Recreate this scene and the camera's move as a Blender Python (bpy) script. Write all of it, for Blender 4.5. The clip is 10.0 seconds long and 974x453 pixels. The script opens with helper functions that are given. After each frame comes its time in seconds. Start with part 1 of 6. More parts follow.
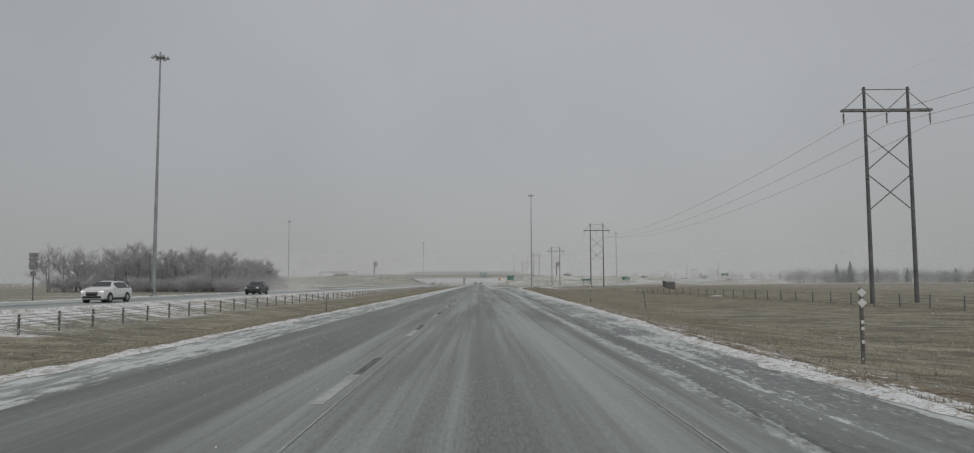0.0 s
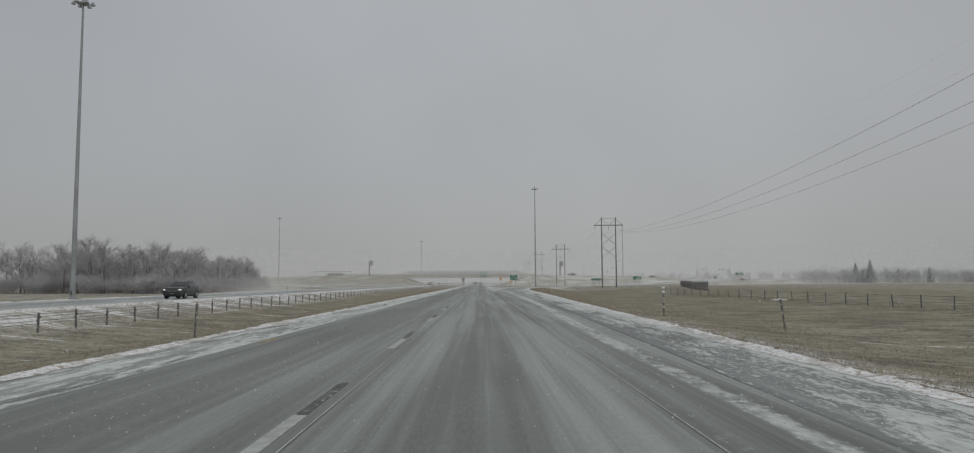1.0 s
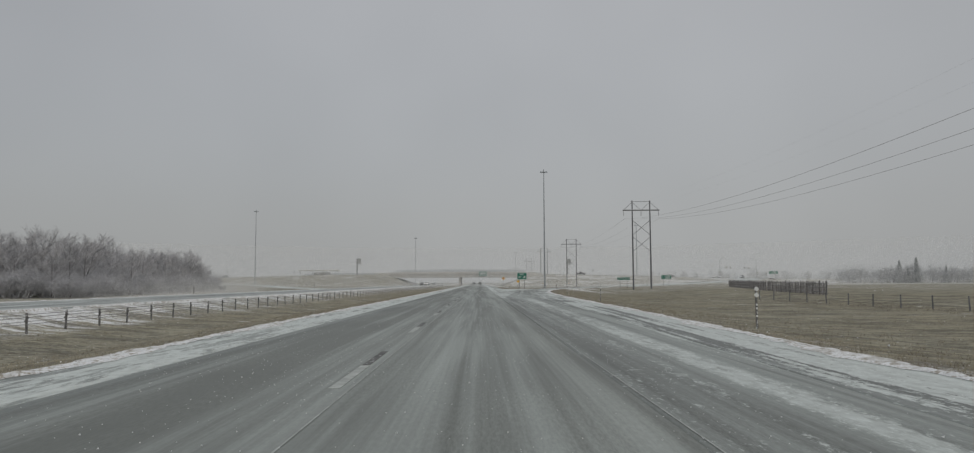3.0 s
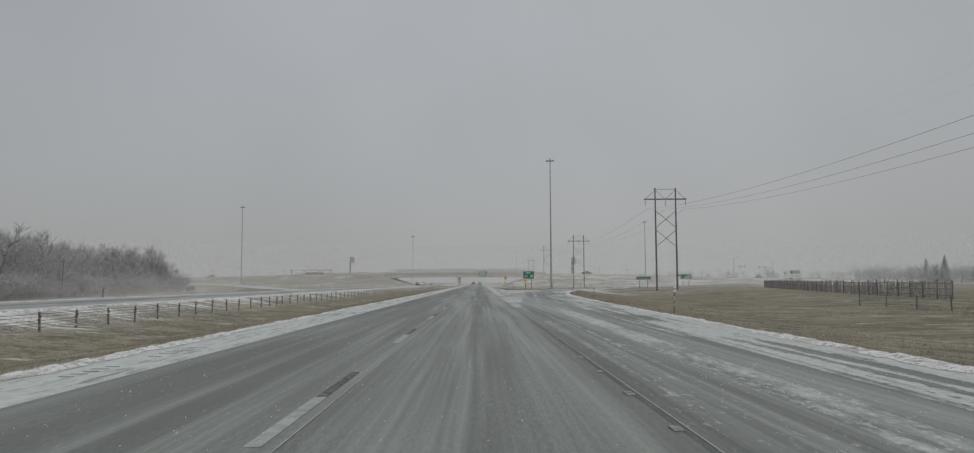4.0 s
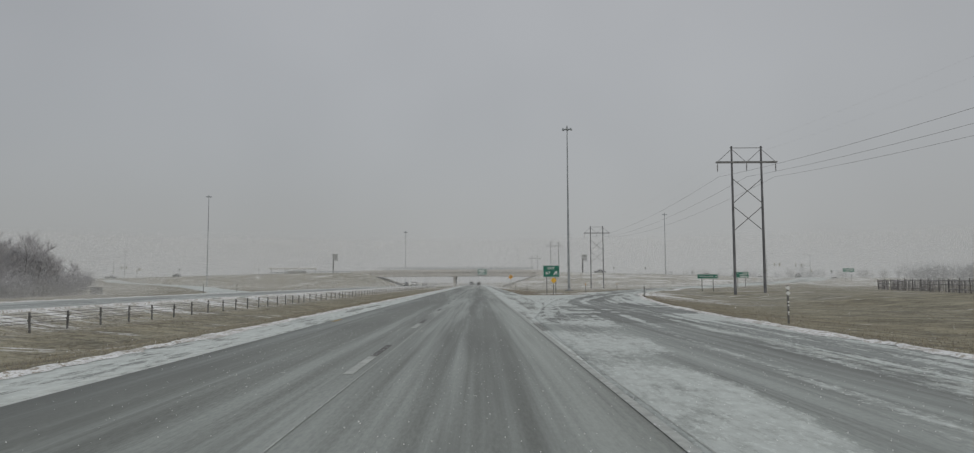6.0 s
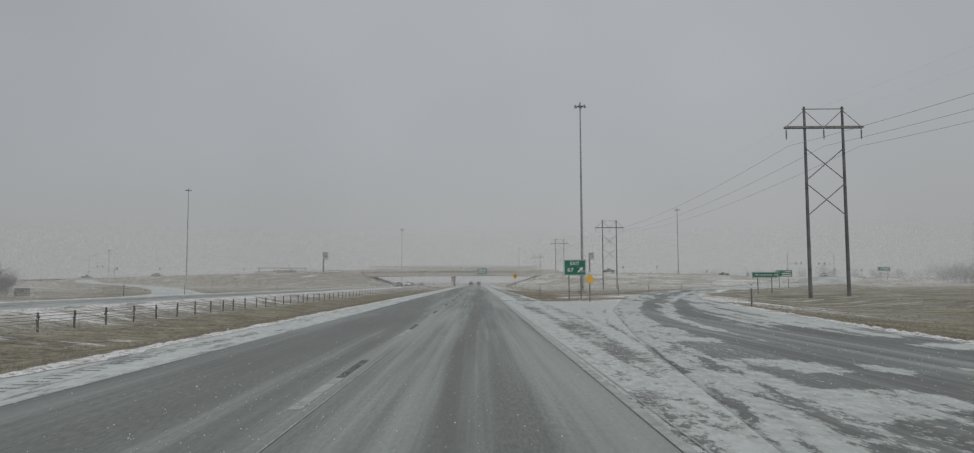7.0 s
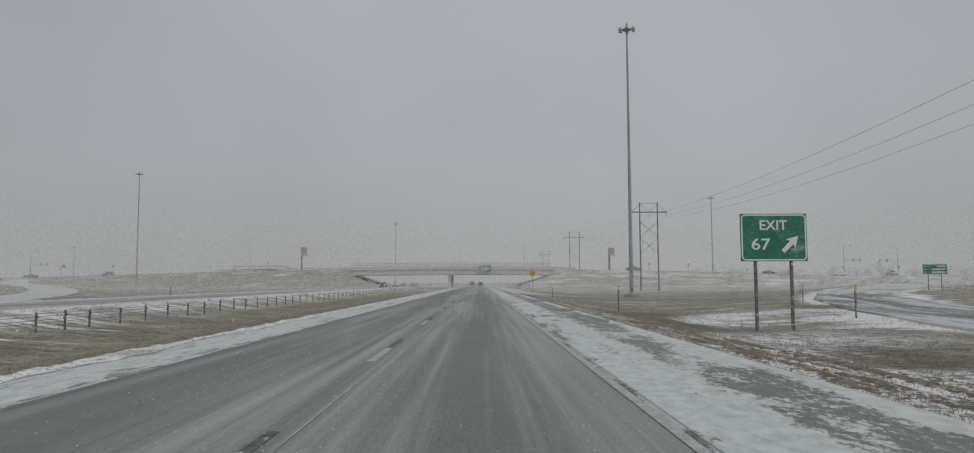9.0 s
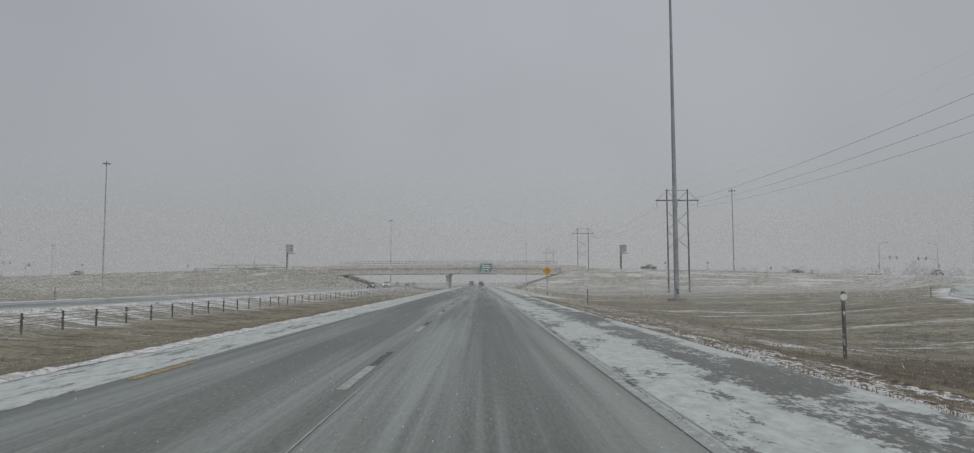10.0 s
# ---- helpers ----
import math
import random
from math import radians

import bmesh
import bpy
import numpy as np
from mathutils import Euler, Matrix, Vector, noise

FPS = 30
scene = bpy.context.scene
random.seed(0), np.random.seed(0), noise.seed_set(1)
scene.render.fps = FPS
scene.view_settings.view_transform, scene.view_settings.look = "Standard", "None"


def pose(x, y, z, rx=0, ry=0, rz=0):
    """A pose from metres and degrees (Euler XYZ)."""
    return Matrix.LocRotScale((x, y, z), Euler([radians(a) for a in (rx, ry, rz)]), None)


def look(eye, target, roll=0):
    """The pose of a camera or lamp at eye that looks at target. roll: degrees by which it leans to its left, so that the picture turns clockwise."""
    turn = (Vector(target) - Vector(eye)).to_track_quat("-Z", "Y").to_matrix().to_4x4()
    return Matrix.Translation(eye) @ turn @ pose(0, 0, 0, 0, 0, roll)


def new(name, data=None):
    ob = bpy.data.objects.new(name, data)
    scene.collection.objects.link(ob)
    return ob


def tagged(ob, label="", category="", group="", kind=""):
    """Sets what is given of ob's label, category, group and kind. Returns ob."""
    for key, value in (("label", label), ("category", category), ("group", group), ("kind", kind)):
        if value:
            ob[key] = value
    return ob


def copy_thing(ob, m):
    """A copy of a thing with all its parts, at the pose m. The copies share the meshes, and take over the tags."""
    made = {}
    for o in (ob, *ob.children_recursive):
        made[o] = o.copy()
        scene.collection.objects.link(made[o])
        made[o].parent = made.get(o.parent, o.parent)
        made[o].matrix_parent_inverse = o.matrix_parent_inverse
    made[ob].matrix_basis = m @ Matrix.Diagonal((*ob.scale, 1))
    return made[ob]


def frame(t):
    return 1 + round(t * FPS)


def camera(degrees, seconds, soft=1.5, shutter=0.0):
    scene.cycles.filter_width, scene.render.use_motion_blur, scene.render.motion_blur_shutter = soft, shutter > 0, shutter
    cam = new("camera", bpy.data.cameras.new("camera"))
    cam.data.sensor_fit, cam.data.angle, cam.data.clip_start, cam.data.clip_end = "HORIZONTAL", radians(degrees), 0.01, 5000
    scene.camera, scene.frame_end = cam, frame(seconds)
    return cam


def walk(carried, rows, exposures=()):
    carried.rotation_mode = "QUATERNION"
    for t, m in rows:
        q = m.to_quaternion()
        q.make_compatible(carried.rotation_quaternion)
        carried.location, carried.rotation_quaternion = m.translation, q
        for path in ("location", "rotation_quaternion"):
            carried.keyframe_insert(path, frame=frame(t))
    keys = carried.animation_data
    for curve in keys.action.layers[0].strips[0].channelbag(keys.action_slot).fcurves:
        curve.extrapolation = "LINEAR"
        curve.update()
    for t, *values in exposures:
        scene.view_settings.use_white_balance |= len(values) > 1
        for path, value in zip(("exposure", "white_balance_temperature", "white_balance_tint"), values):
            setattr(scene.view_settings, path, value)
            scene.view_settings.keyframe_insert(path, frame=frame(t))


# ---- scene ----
cam = camera(66.14, 10.0, soft=1.15)
ACC = 0.0835
# the car drifts a hand's width across its lane: (seconds, metres to the right), (seconds, degrees to the left)
DRIFT = ((0, 2.5, 5, 6.5, 7.5, 8.5, 9.2, 10), (-0.03, 0.0, 0.03, 0.10, 0.13, 0.08, 0.0, -0.10))
STEER = ((0, 1, 2, 2.5, 4, 5, 5.5, 6.25, 7.5, 8, 8.5, 9, 9.5, 10), (0.04, 0.04, 0.0, -0.02, -0.04, -0.09, -0.105, -0.12, -0.12, -0.06, 0.0, 0.02, 0.03, 0.03))


def drive(t):
    y = 25.2 * t + ACC * ((t - 5) ** 2 - 25)
    x, turn = float(np.interp(t, *DRIFT)), float(np.interp(t, *STEER))
    return pose(x, y, 1.36, 94.28, 0, -0.551 + turn) @ pose(0, 0, 0, 0, 0, -0.236)


PATH = [(0.5 * i, drive(0.5 * i)) for i in range(21)]
walk(cam, PATH, ((0, 0.0, 6560, 10), (6, 0.0, 6545, 10), (8.5, 0.0, 6450, 11), (10, 0.0, 6430, 11)))

# ---------------------------------------------------------------- sky and light
world = bpy.data.worlds.new("overcast_sky")
scene.world = world
world.use_nodes = True
wt = world.node_tree
wt.nodes.clear()


def wn(kind, **k):
    n = wt.nodes.new(kind)
    for a, v in k.items():
        n.inputs[a.replace("_", " ")].default_value = v
    return n


w_out, w_bg = wn("ShaderNodeOutputWorld"), wn("ShaderNodeBackground")
w_sky = wn("ShaderNodeTexSky")
w_sky.sky_type, w_sky.sun_disc = "NISHITA", False
w_sky.sun_elevation, w_sky.sun_rotation = radians(38), radians(150)
w_sky.air_density, w_sky.dust_density = 1.0, 6.0
w_co = wn("ShaderNodeTexCoord")
w_sep = wn("ShaderNodeSeparateXYZ")
wt.links.new(w_co.outputs["Generated"], w_sep.inputs[0])
# overcast deck: brighter towards the zenith
w_ramp = wn("ShaderNodeValToRGB")
el = w_ramp.color_ramp.elements
el[0].position, el[0].color = 0.0, (0.366, 0.378, 0.382, 1)
el[1].position, el[1].color = 1.0, (0.62, 0.63, 0.64, 1)
e = el.new(0.10)
e.color = (0.361, 0.370, 0.376, 1)
e = el.new(0.42)
e.color = (0.385, 0.392, 0.402, 1)
wt.links.new(w_sep.outputs[2], w_ramp.inputs[0])
w_noise = wn("ShaderNodeTexNoise", Scale=2.2, Detail=3.0, Roughness=0.5)
wt.links.new(w_co.outputs["Generated"], w_noise.inputs["Vector"])
w_map = wn("ShaderNodeMapRange", From_Min=0.3, From_Max=0.7, To_Min=0.935, To_Max=1.065)
wt.links.new(w_noise.outputs[0], w_map.inputs[0])
w_mul = wt.nodes.new("ShaderNodeVectorMath")
w_mul.operation = "SCALE"
wt.links.new(w_ramp.outputs[0], w_mul.inputs[0])
# a little brighter ahead than to the sides
w_side = wn("ShaderNodeMapRange", From_Min=-1.0, From_Max=1.0)
wt.links.new(w_sep.outputs[0], w_side.inputs[0])
w_fall = wn("ShaderNodeValToRGB")
w_fall.color_ramp.interpolation = "EASE"
el = w_fall.color_ramp.elements
el[0].position, el[0].color = 0.22, (0.885, 0.885, 0.885, 1)
el[1].position, el[1].color = 0.80, (0.935, 0.935, 0.935, 1)
e = el.new(0.56)
e.color = (1.03, 1.03, 1.03, 1)
wt.links.new(w_side.outputs[0], w_fall.inputs[0])
w_both = wt.nodes.new("ShaderNodeMath")
w_both.operation = "MULTIPLY"
wt.links.new(w_map.outputs[0], w_both.inputs[0])
wt.links.new(w_fall.outputs[0], w_both.inputs[1])
wt.links.new(w_both.outputs[0], w_mul.inputs["Scale"])
w_mix = wt.nodes.new("ShaderNodeMix")
w_mix.data_type = "RGBA"
w_mix.inputs[0].default_value = 0.015
wt.links.new(w_mul.outputs[0], w_mix.inputs[6])
wt.links.new(w_sky.outputs[0], w_mix.inputs[7])
wt.links.new(w_mix.outputs[2], w_bg.inputs[0])
w_bg.inputs[1].default_value = 1.0
wt.links.new(w_bg.outputs[0], w_out.inputs[0])
sun = new("sun", bpy.data.lights.new("sun", "SUN"))
sun.data.energy, sun.data.angle, sun.data.color = 0.35, radians(60), (1.0, 0.98, 0.95)
sun.matrix_world = look((60, -90, 110), (0, 0, 0))

# ---------------------------------------------------------------- materials


def material(name, rough=0.8, metal=0.0):
    m = bpy.data.materials.new(name)
    m.use_nodes = True
    b = m.node_tree.nodes["Principled BSDF"]
    b.inputs["Roughness"].default_value, b.inputs["Metallic"].default_value = rough, metal
    return m, m.node_tree, b


def node(nt, kind, **k):
    n = nt.nodes.new(kind)
    for a, v in k.items():
        n.inputs[a.replace("_", " ")].default_value = v
    return n


def math_node(nt, op, a, b, clamp=False):
    n = nt.nodes.new("ShaderNodeMath")
    n.operation, n.use_clamp = op, clamp
    for i, v in enumerate((a, b)):
        if hasattr(v, "is_output"):
            nt.links.new(v, n.inputs[i])
        elif v is not None:
            n.inputs[i].default_value = v
    return n.outputs[0]


def mix_col(nt, fac, a, b):
    n = nt.nodes.new("ShaderNodeMix")
    n.data_type = "RGBA"
    for i, v in ((0, fac), (6, a), (7, b)):
        if hasattr(v, "is_output"):
            nt.links.new(v, n.inputs[i])
        else:
            n.inputs[i].default_value = v if i == 0 else (*v, 1)
    return n.outputs[2]


def world_noise(nt, scale, sx=1.0, sy=1.0, sz=1.0, detail=4.0, rough=0.55, shift=0.0):
    """Noise in metres over the place, stretched by the factors given."""
    g = nt.nodes.new("ShaderNodeNewGeometry")
    mp = node(nt, "ShaderNodeMapping")
    mp.inputs["Scale"].default_value = (sx, sy, sz)
    mp.inputs["Location"].default_value = (shift, shift * 0.7, 0)
    nt.links.new(g.outputs["Position"], mp.inputs[0])
    n = node(nt, "ShaderNodeTexNoise", Scale=scale, Detail=detail, Roughness=rough)
    nt.links.new(mp.outputs[0], n.inputs["Vector"])
    return n.outputs[0]


def span(nt, v, lo, hi, a=0.0, b=1.0, smooth=True):
    n = node(nt, "ShaderNodeMapRange", From_Min=lo, From_Max=hi, To_Min=a, To_Max=b)
    n.interpolation_type = "SMOOTHSTEP" if smooth else "LINEAR"
    nt.links.new(v, n.inputs[0])
    return n.outputs[0]


def bump(nt, b, height, strength=0.3, dist=0.02):
    n = node(nt, "ShaderNodeBump", Strength=strength, Distance=dist)
    nt.links.new(height, n.inputs["Height"])
    nt.links.new(n.outputs[0], b.inputs["Normal"])


SNOW = (0.80, 0.82, 0.83)
PACKED = (0.57, 0.622, 0.602)


def plain(name, col, rough=0.7, metal=0.0, vary=0.25, scale=3.0, frost=0.0):
    """A painted, metal or wooden surface with blotches, grain and a little wind-blown snow."""
    m, nt, b = material(name, rough, metal)
    n1 = world_noise(nt, scale, detail=5)
    n2 = world_noise(nt, scale * 14, detail=2, shift=4)
    f = math_node(nt, "ADD", math_node(nt, "MULTIPLY", n1, 0.7), math_node(nt, "MULTIPLY", n2, 0.3))
    lo, hi = tuple(c * (1 - vary) for c in col), tuple(min(1, c * (1 + vary)) for c in col)
    c = mix_col(nt, span(nt, f, 0.35, 0.65), lo, hi)
    if frost:
        n3 = world_noise(nt, 9.0, 1, 1, 0.6, 4, 0.7, 9)
        c = mix_col(nt, span(nt, n3, 0.62 - frost * 0.3, 0.70), c, SNOW)
    nt.links.new(c, b.inputs["Base Color"])
    nt.links.new(span(nt, n2, 0.3, 0.7, max(0, rough - 0.1), min(1, rough + 0.1)), b.inputs["Roughness"])
    return m


def pavement(name, bare, film, patch, sy=0.05, ps=0.55, psy=0.22, tracks=(), more=None, cover=False, edge=0.05, dense=1.0):
    """Pavement under drifting snow: bare grey, a thin streaky film along the road, and packed patches.
    film, patch: how much of each; tracks: (centre x, half width, strength) of wheel paths swept clear or left white; more: (y0, y1, extra patch) where the cover grows along the road; cover: the mesh tells where snow lies or was swept off; edge, dense: how softly the snow thins out, and how white it gets."""
    m, nt, b = material(name, 0.54)                     # a glaze of ice
    fine = world_noise(nt, 34, 1, 0.14, 1, 5, 0.75)
    blot = world_noise(nt, 0.35, 1, 0.25, 1, 4, 0.6, 7)
    base = mix_col(nt, span(nt, fine, 0.35, 0.65), tuple(c * 0.68 for c in bare), tuple(c * 1.32 for c in bare))
    base = mix_col(nt, span(nt, blot, 0.35, 0.7), base, tuple(c * 0.75 for c in bare))
    streak = math_node(nt, "ADD", math_node(nt, "MULTIPLY", world_noise(nt, 2.4, 1, sy * 0.35, 1, 4, 0.62), 0.42),
                       math_node(nt, "MULTIPLY", world_noise(nt, 0.5, 1, sy * 0.9, 1, 3, 0.5, 3), 0.38))
    streak = math_node(nt, "ADD", streak, math_node(nt, "MULTIPLY", world_noise(nt, 8.0, 1, sy * 0.12, 1, 3, 0.6, 13), 0.20))
    if tracks:
        g = nt.nodes.new("ShaderNodeNewGeometry")
        sep = nt.nodes.new("ShaderNodeSeparateXYZ")
        nt.links.new(g.outputs["Position"], sep.inputs[0])
        wob = math_node(nt, "ADD", sep.outputs[0], span(nt, world_noise(nt, 0.02, 0.1, 1, 1, 2, 0.5, 2), 0.2, 0.8, -0.35, 0.35))
        for x, half, s in tracks:
            d = math_node(nt, "ABSOLUTE", math_node(nt, "SUBTRACT", wob, x), None)
            streak = math_node(nt, "ADD", streak, span(nt, d, 0.0, half, s, 0.0))
    thin = span(nt, streak, 0.69 - film * 0.5, 0.95 - film * 0.5)
    grain = span(nt, world_noise(nt, 22, 1, 0.3, 1, 3, 0.6, 5), 0.3, 0.7, 0.78, 1.0)
    thin = math_node(nt, "MULTIPLY", thin, math_node(nt, "MULTIPLY", grain, 0.52))
    c = mix_col(nt, thin, base, (0.515, 0.572, 0.55))
    pn = math_node(nt, "ADD", math_node(nt, "MULTIPLY", world_noise(nt, ps, 1, psy, 1, 8, 0.75, 11), 0.65),
                   math_node(nt, "MULTIPLY", world_noise(nt, ps * 5, 1, psy * 1.4, 1, 6, 0.75, 1), 0.35))
    pn = math_node(nt, "ADD", pn, span(nt, world_noise(nt, ps * 4, 1, psy * 1.1, 1, 8, 0.78, 27), 0.3, 0.7, -0.09, 0.09))
    if cover:
        ca = nt.nodes.new("ShaderNodeAttribute")
        ca.attribute_name = "cover"
        pn = math_node(nt, "ADD", pn, math_node(nt, "MULTIPLY", ca.outputs["Fac"], 0.50))
    if more:
        g2 = nt.nodes.new("ShaderNodeNewGeometry")
        sp2 = nt.nodes.new("ShaderNodeSeparateXYZ")
        nt.links.new(g2.outputs["Position"], sp2.inputs[0])
        pn = math_node(nt, "ADD", pn, span(nt, sp2.outputs[1], more[0], more[1], 0.0, more[2] * 0.45))
    pack = span(nt, pn, 0.71 - edge / 2 - patch * 0.45, 0.71 + edge / 2 - patch * 0.45)
    pack = math_node(nt, "MULTIPLY", pack, span(nt, world_noise(nt, 5, 1, 0.5, 1, 4, 0.6, 6), 0.25, 0.7, 0.58 * dense, dense))
    c = mix_col(nt, pack, c, PACKED)
    if cover:                                          # loose flecks round the packed patches
        fleck = span(nt, world_noise(nt, 11, 1, 0.4, 1, 4, 0.7, 17), 0.565, 0.61)
        near = span(nt, pn, 0.52 - patch * 0.45, 0.70 - patch * 0.45, 0.0, 0.75)
        c = mix_col(nt, math_node(nt, "MULTIPLY", fleck, near), c, PACKED)
    nt.links.new(c, b.inputs["Base Color"])
    h = math_node(nt, "ADD", math_node(nt, "MULTIPLY", fine, 0.12), math_node(nt, "MULTIPLY", pack, 1.0))
    bump(nt, b, h, 0.35, 0.015)
    return m


def field(name, lo, hi, snow_gain):
    """Dry grass with mown streaks, dark thatch and drifted snow; the snow attribute tells how much lies there."""
    m, nt, b = material(name, 0.95)
    big = world_noise(nt, 0.05, 1, 0.6, 1, 5, 0.6)
    mid = world_noise(nt, 0.45, 0.8, 1.0, 1, 7, 0.72, 3)
    fine = world_noise(nt, 4.5, 0.8, 0.8, 1, 7, 0.82, 8)
    rows_n = world_noise(nt, 0.9, 0.35, 1.2, 1, 5, 0.7, 15)
    f = math_node(nt, "ADD", math_node(nt, "MULTIPLY", mid, 0.40), math_node(nt, "MULTIPLY", fine, 0.35))
    f = math_node(nt, "ADD", f, math_node(nt, "MULTIPLY", rows_n, 0.25))
    c = mix_col(nt, span(nt, f, 0.43, 0.57), lo, hi)
    c = mix_col(nt, span(nt, big, 0.42, 0.62, 0.0, 0.8), c, mix_col(nt, span(nt, f, 0.43, 0.57), (0.11, 0.10, 0.065), (0.28, 0.255, 0.17)))
    c = mix_col(nt, math_node(nt, "MULTIPLY", span(nt, world_noise(nt, 0.8, 0.4, 1.3, 1, 6, 0.75, 12), 0.53, 0.66), 0.75), c, (0.085, 0.07, 0.05))
    at = nt.nodes.new("ShaderNodeAttribute")
    at.attribute_name = "snow"
    sn = math_node(nt, "ADD", math_node(nt, "MULTIPLY", world_noise(nt, 0.34, 0.16, 1.1, 1.1, 6, 0.66, 5), 0.55),
                   math_node(nt, "MULTIPLY", world_noise(nt, 1.3, 0.3, 1.3, 1, 6, 0.75, 2), 0.45))
    sn = math_node(nt, "ADD", sn, math_node(nt, "MULTIPLY", at.outputs["Fac"], snow_gain))
    md = nt.nodes.new("ShaderNodeAttribute")
    md.attribute_name = "mud"
    rut = math_node(nt, "ADD", math_node(nt, "MULTIPLY", world_noise(nt, 1.5, 1, 0.10, 1, 5, 0.7, 31), 0.6), math_node(nt, "MULTIPLY", fine, 0.4))
    rut = math_node(nt, "MULTIPLY", span(nt, rut, 0.44, 0.52), md.outputs["Fac"])
    c = mix_col(nt, rut, c, mix_col(nt, span(nt, fine, 0.42, 0.58), (0.075, 0.062, 0.047), (0.17, 0.145, 0.11)))
    sn = math_node(nt, "SUBTRACT", sn, math_node(nt, "MULTIPLY", rut, 0.16))
    cov = math_node(nt, "MULTIPLY", span(nt, sn, 0.60, 0.67), span(nt, fine, 0.3, 0.6, 0.5, 0.95))
    speck = span(nt, world_noise(nt, 5.5, 0.6, 1, 1, 5, 0.75, 21), 0.46, 0.56)
    cov = math_node(nt, "MAXIMUM", cov, math_node(nt, "MULTIPLY", speck, span(nt, at.outputs["Fac"], 0.14, 0.32, 0.0, 0.8)))
    dust = math_node(nt, "MULTIPLY", at.outputs["Fac"], 1.6)
    dust = math_node(nt, "MULTIPLY", dust, span(nt, fine, 0.40, 0.60))
    dust = math_node(nt, "MULTIPLY", dust, math_node(nt, "SUBTRACT", 1.0, math_node(nt, "MULTIPLY", md.outputs["Fac"], 0.7)))
    c = mix_col(nt, math_node(nt, "MAXIMUM", cov, dust), c, SNOW)
    nt.links.new(c, b.inputs["Base Color"])
    bump(nt, b, math_node(nt, "ADD", mid, math_node(nt, "MULTIPLY", fine, 0.6)), 0.7, 0.12)
    return m


M_GROUND = field("dry_grass", (0.104, 0.098, 0.068), (0.302, 0.286, 0.206), 0.55)
M_ROAD = pavement("snow_swept_asphalt", (0.142, 0.157, 0.142), 0.61, -0.14, tracks=((-3.5, 1.9, -0.10), (-1.2, 0.6, 0.02), (0.20, 0.8, -0.06), (-0.15, 0.16, -0.05), (-2.6, 0.4, 0.04), (1.45, 0.6, 0.05)))
M_EXIT = pavement("exit_lane_asphalt", (0.117, 0.129, 0.118), 0.64, 0.25, 0.05, 1.2, 0.25, cover=True, edge=0.20, dense=0.78)
M_TAPER = pavement("ramp_start_asphalt", (0.112, 0.124, 0.113), 0.50, 0.25, 0.05, 1.2, 0.25, cover=True, edge=0.08, dense=0.84)
M_SHOULDER_L = pavement("left_shoulder_snow", (0.098, 0.106, 0.10), 0.7, 0.46, 0.05, 1.3, 0.12, more=(20, 130, 0.13))
M_SHOULDER_R = pavement("right_shoulder_snow", (0.136, 0.15, 0.142), 0.46, 0.36, 0.06, 3.0, 0.19, cover=True, edge=0.05, dense=0.92)
M_SHOULDER_M = pavement("main_shoulder_snow", (0.152, 0.162, 0.146), 0.34, 0.38, 0.06, 2.0, 0.38, cover=True)
M_GORE = pavement("gore_snow", (0.142, 0.151, 0.137), 0.42, 0.36, 0.08, 2.2, 0.40, cover=True, edge=0.08, dense=0.92)
M_RAMP = pavement("ramp_asphalt", (0.10, 0.108, 0.10), 0.52, 0.32, 0.07, 1.6, 0.32, cover=True, edge=0.06, dense=0.9)
M_RAMP_FAR = pavement("far_ramp_snow", (0.14, 0.148, 0.142), 0.7, 0.58, 0.07, 0.9, 0.36)
M_OPP = pavement("far_carriageway_snow", (0.15, 0.162, 0.16), 0.66, 0.36, 0.03, 0.6, 0.05, tracks=((-36.2, 1.6, 0.5), (-26.0, 1.3, 0.5), (-31.2, 3.6, -0.06)))
M_CROSS = pavement("crossroad_snow", (0.20, 0.205, 0.205), 0.8, 0.45, 0.3, 0.6, 0.5)


def snow_material():
    m, nt, b = material("drifted_snow", 0.85)
    n1, n2 = world_noise(nt, 3.5, 1, 0.6, 1, 6, 0.7), world_noise(nt, 24, 1, 1, 1, 3, 0.6, 3)
    c = mix_col(nt, span(nt, n1, 0.35, 0.6), (0.66, 0.68, 0.69), SNOW)
    c = mix_col(nt, math_node(nt, "MULTIPLY", span(nt, n2, 0.55, 0.68), 0.8), c, (0.26, 0.235, 0.19))
    c = mix_col(nt, math_node(nt, "MULTIPLY", span(nt, world_noise(nt, 1.1, 1, 0.5, 1, 4, 0.7, 17), 0.5, 0.62), 0.55), c, (0.34, 0.32, 0.28))
    n4 = world_noise(nt, 8, 1, 0.8, 1, 4, 0.7, 23)
    c = mix_col(nt, math_node(nt, "MULTIPLY", span(nt, n4, 0.52, 0.60), 0.8), c, (0.27, 0.235, 0.175))
    nt.links.new(c, b.inputs["Base Color"])
    bump(nt, b, math_node(nt, "ADD", n1, math_node(nt, "MULTIPLY", n2, 0.4)), 0.8, 0.07)
    return m


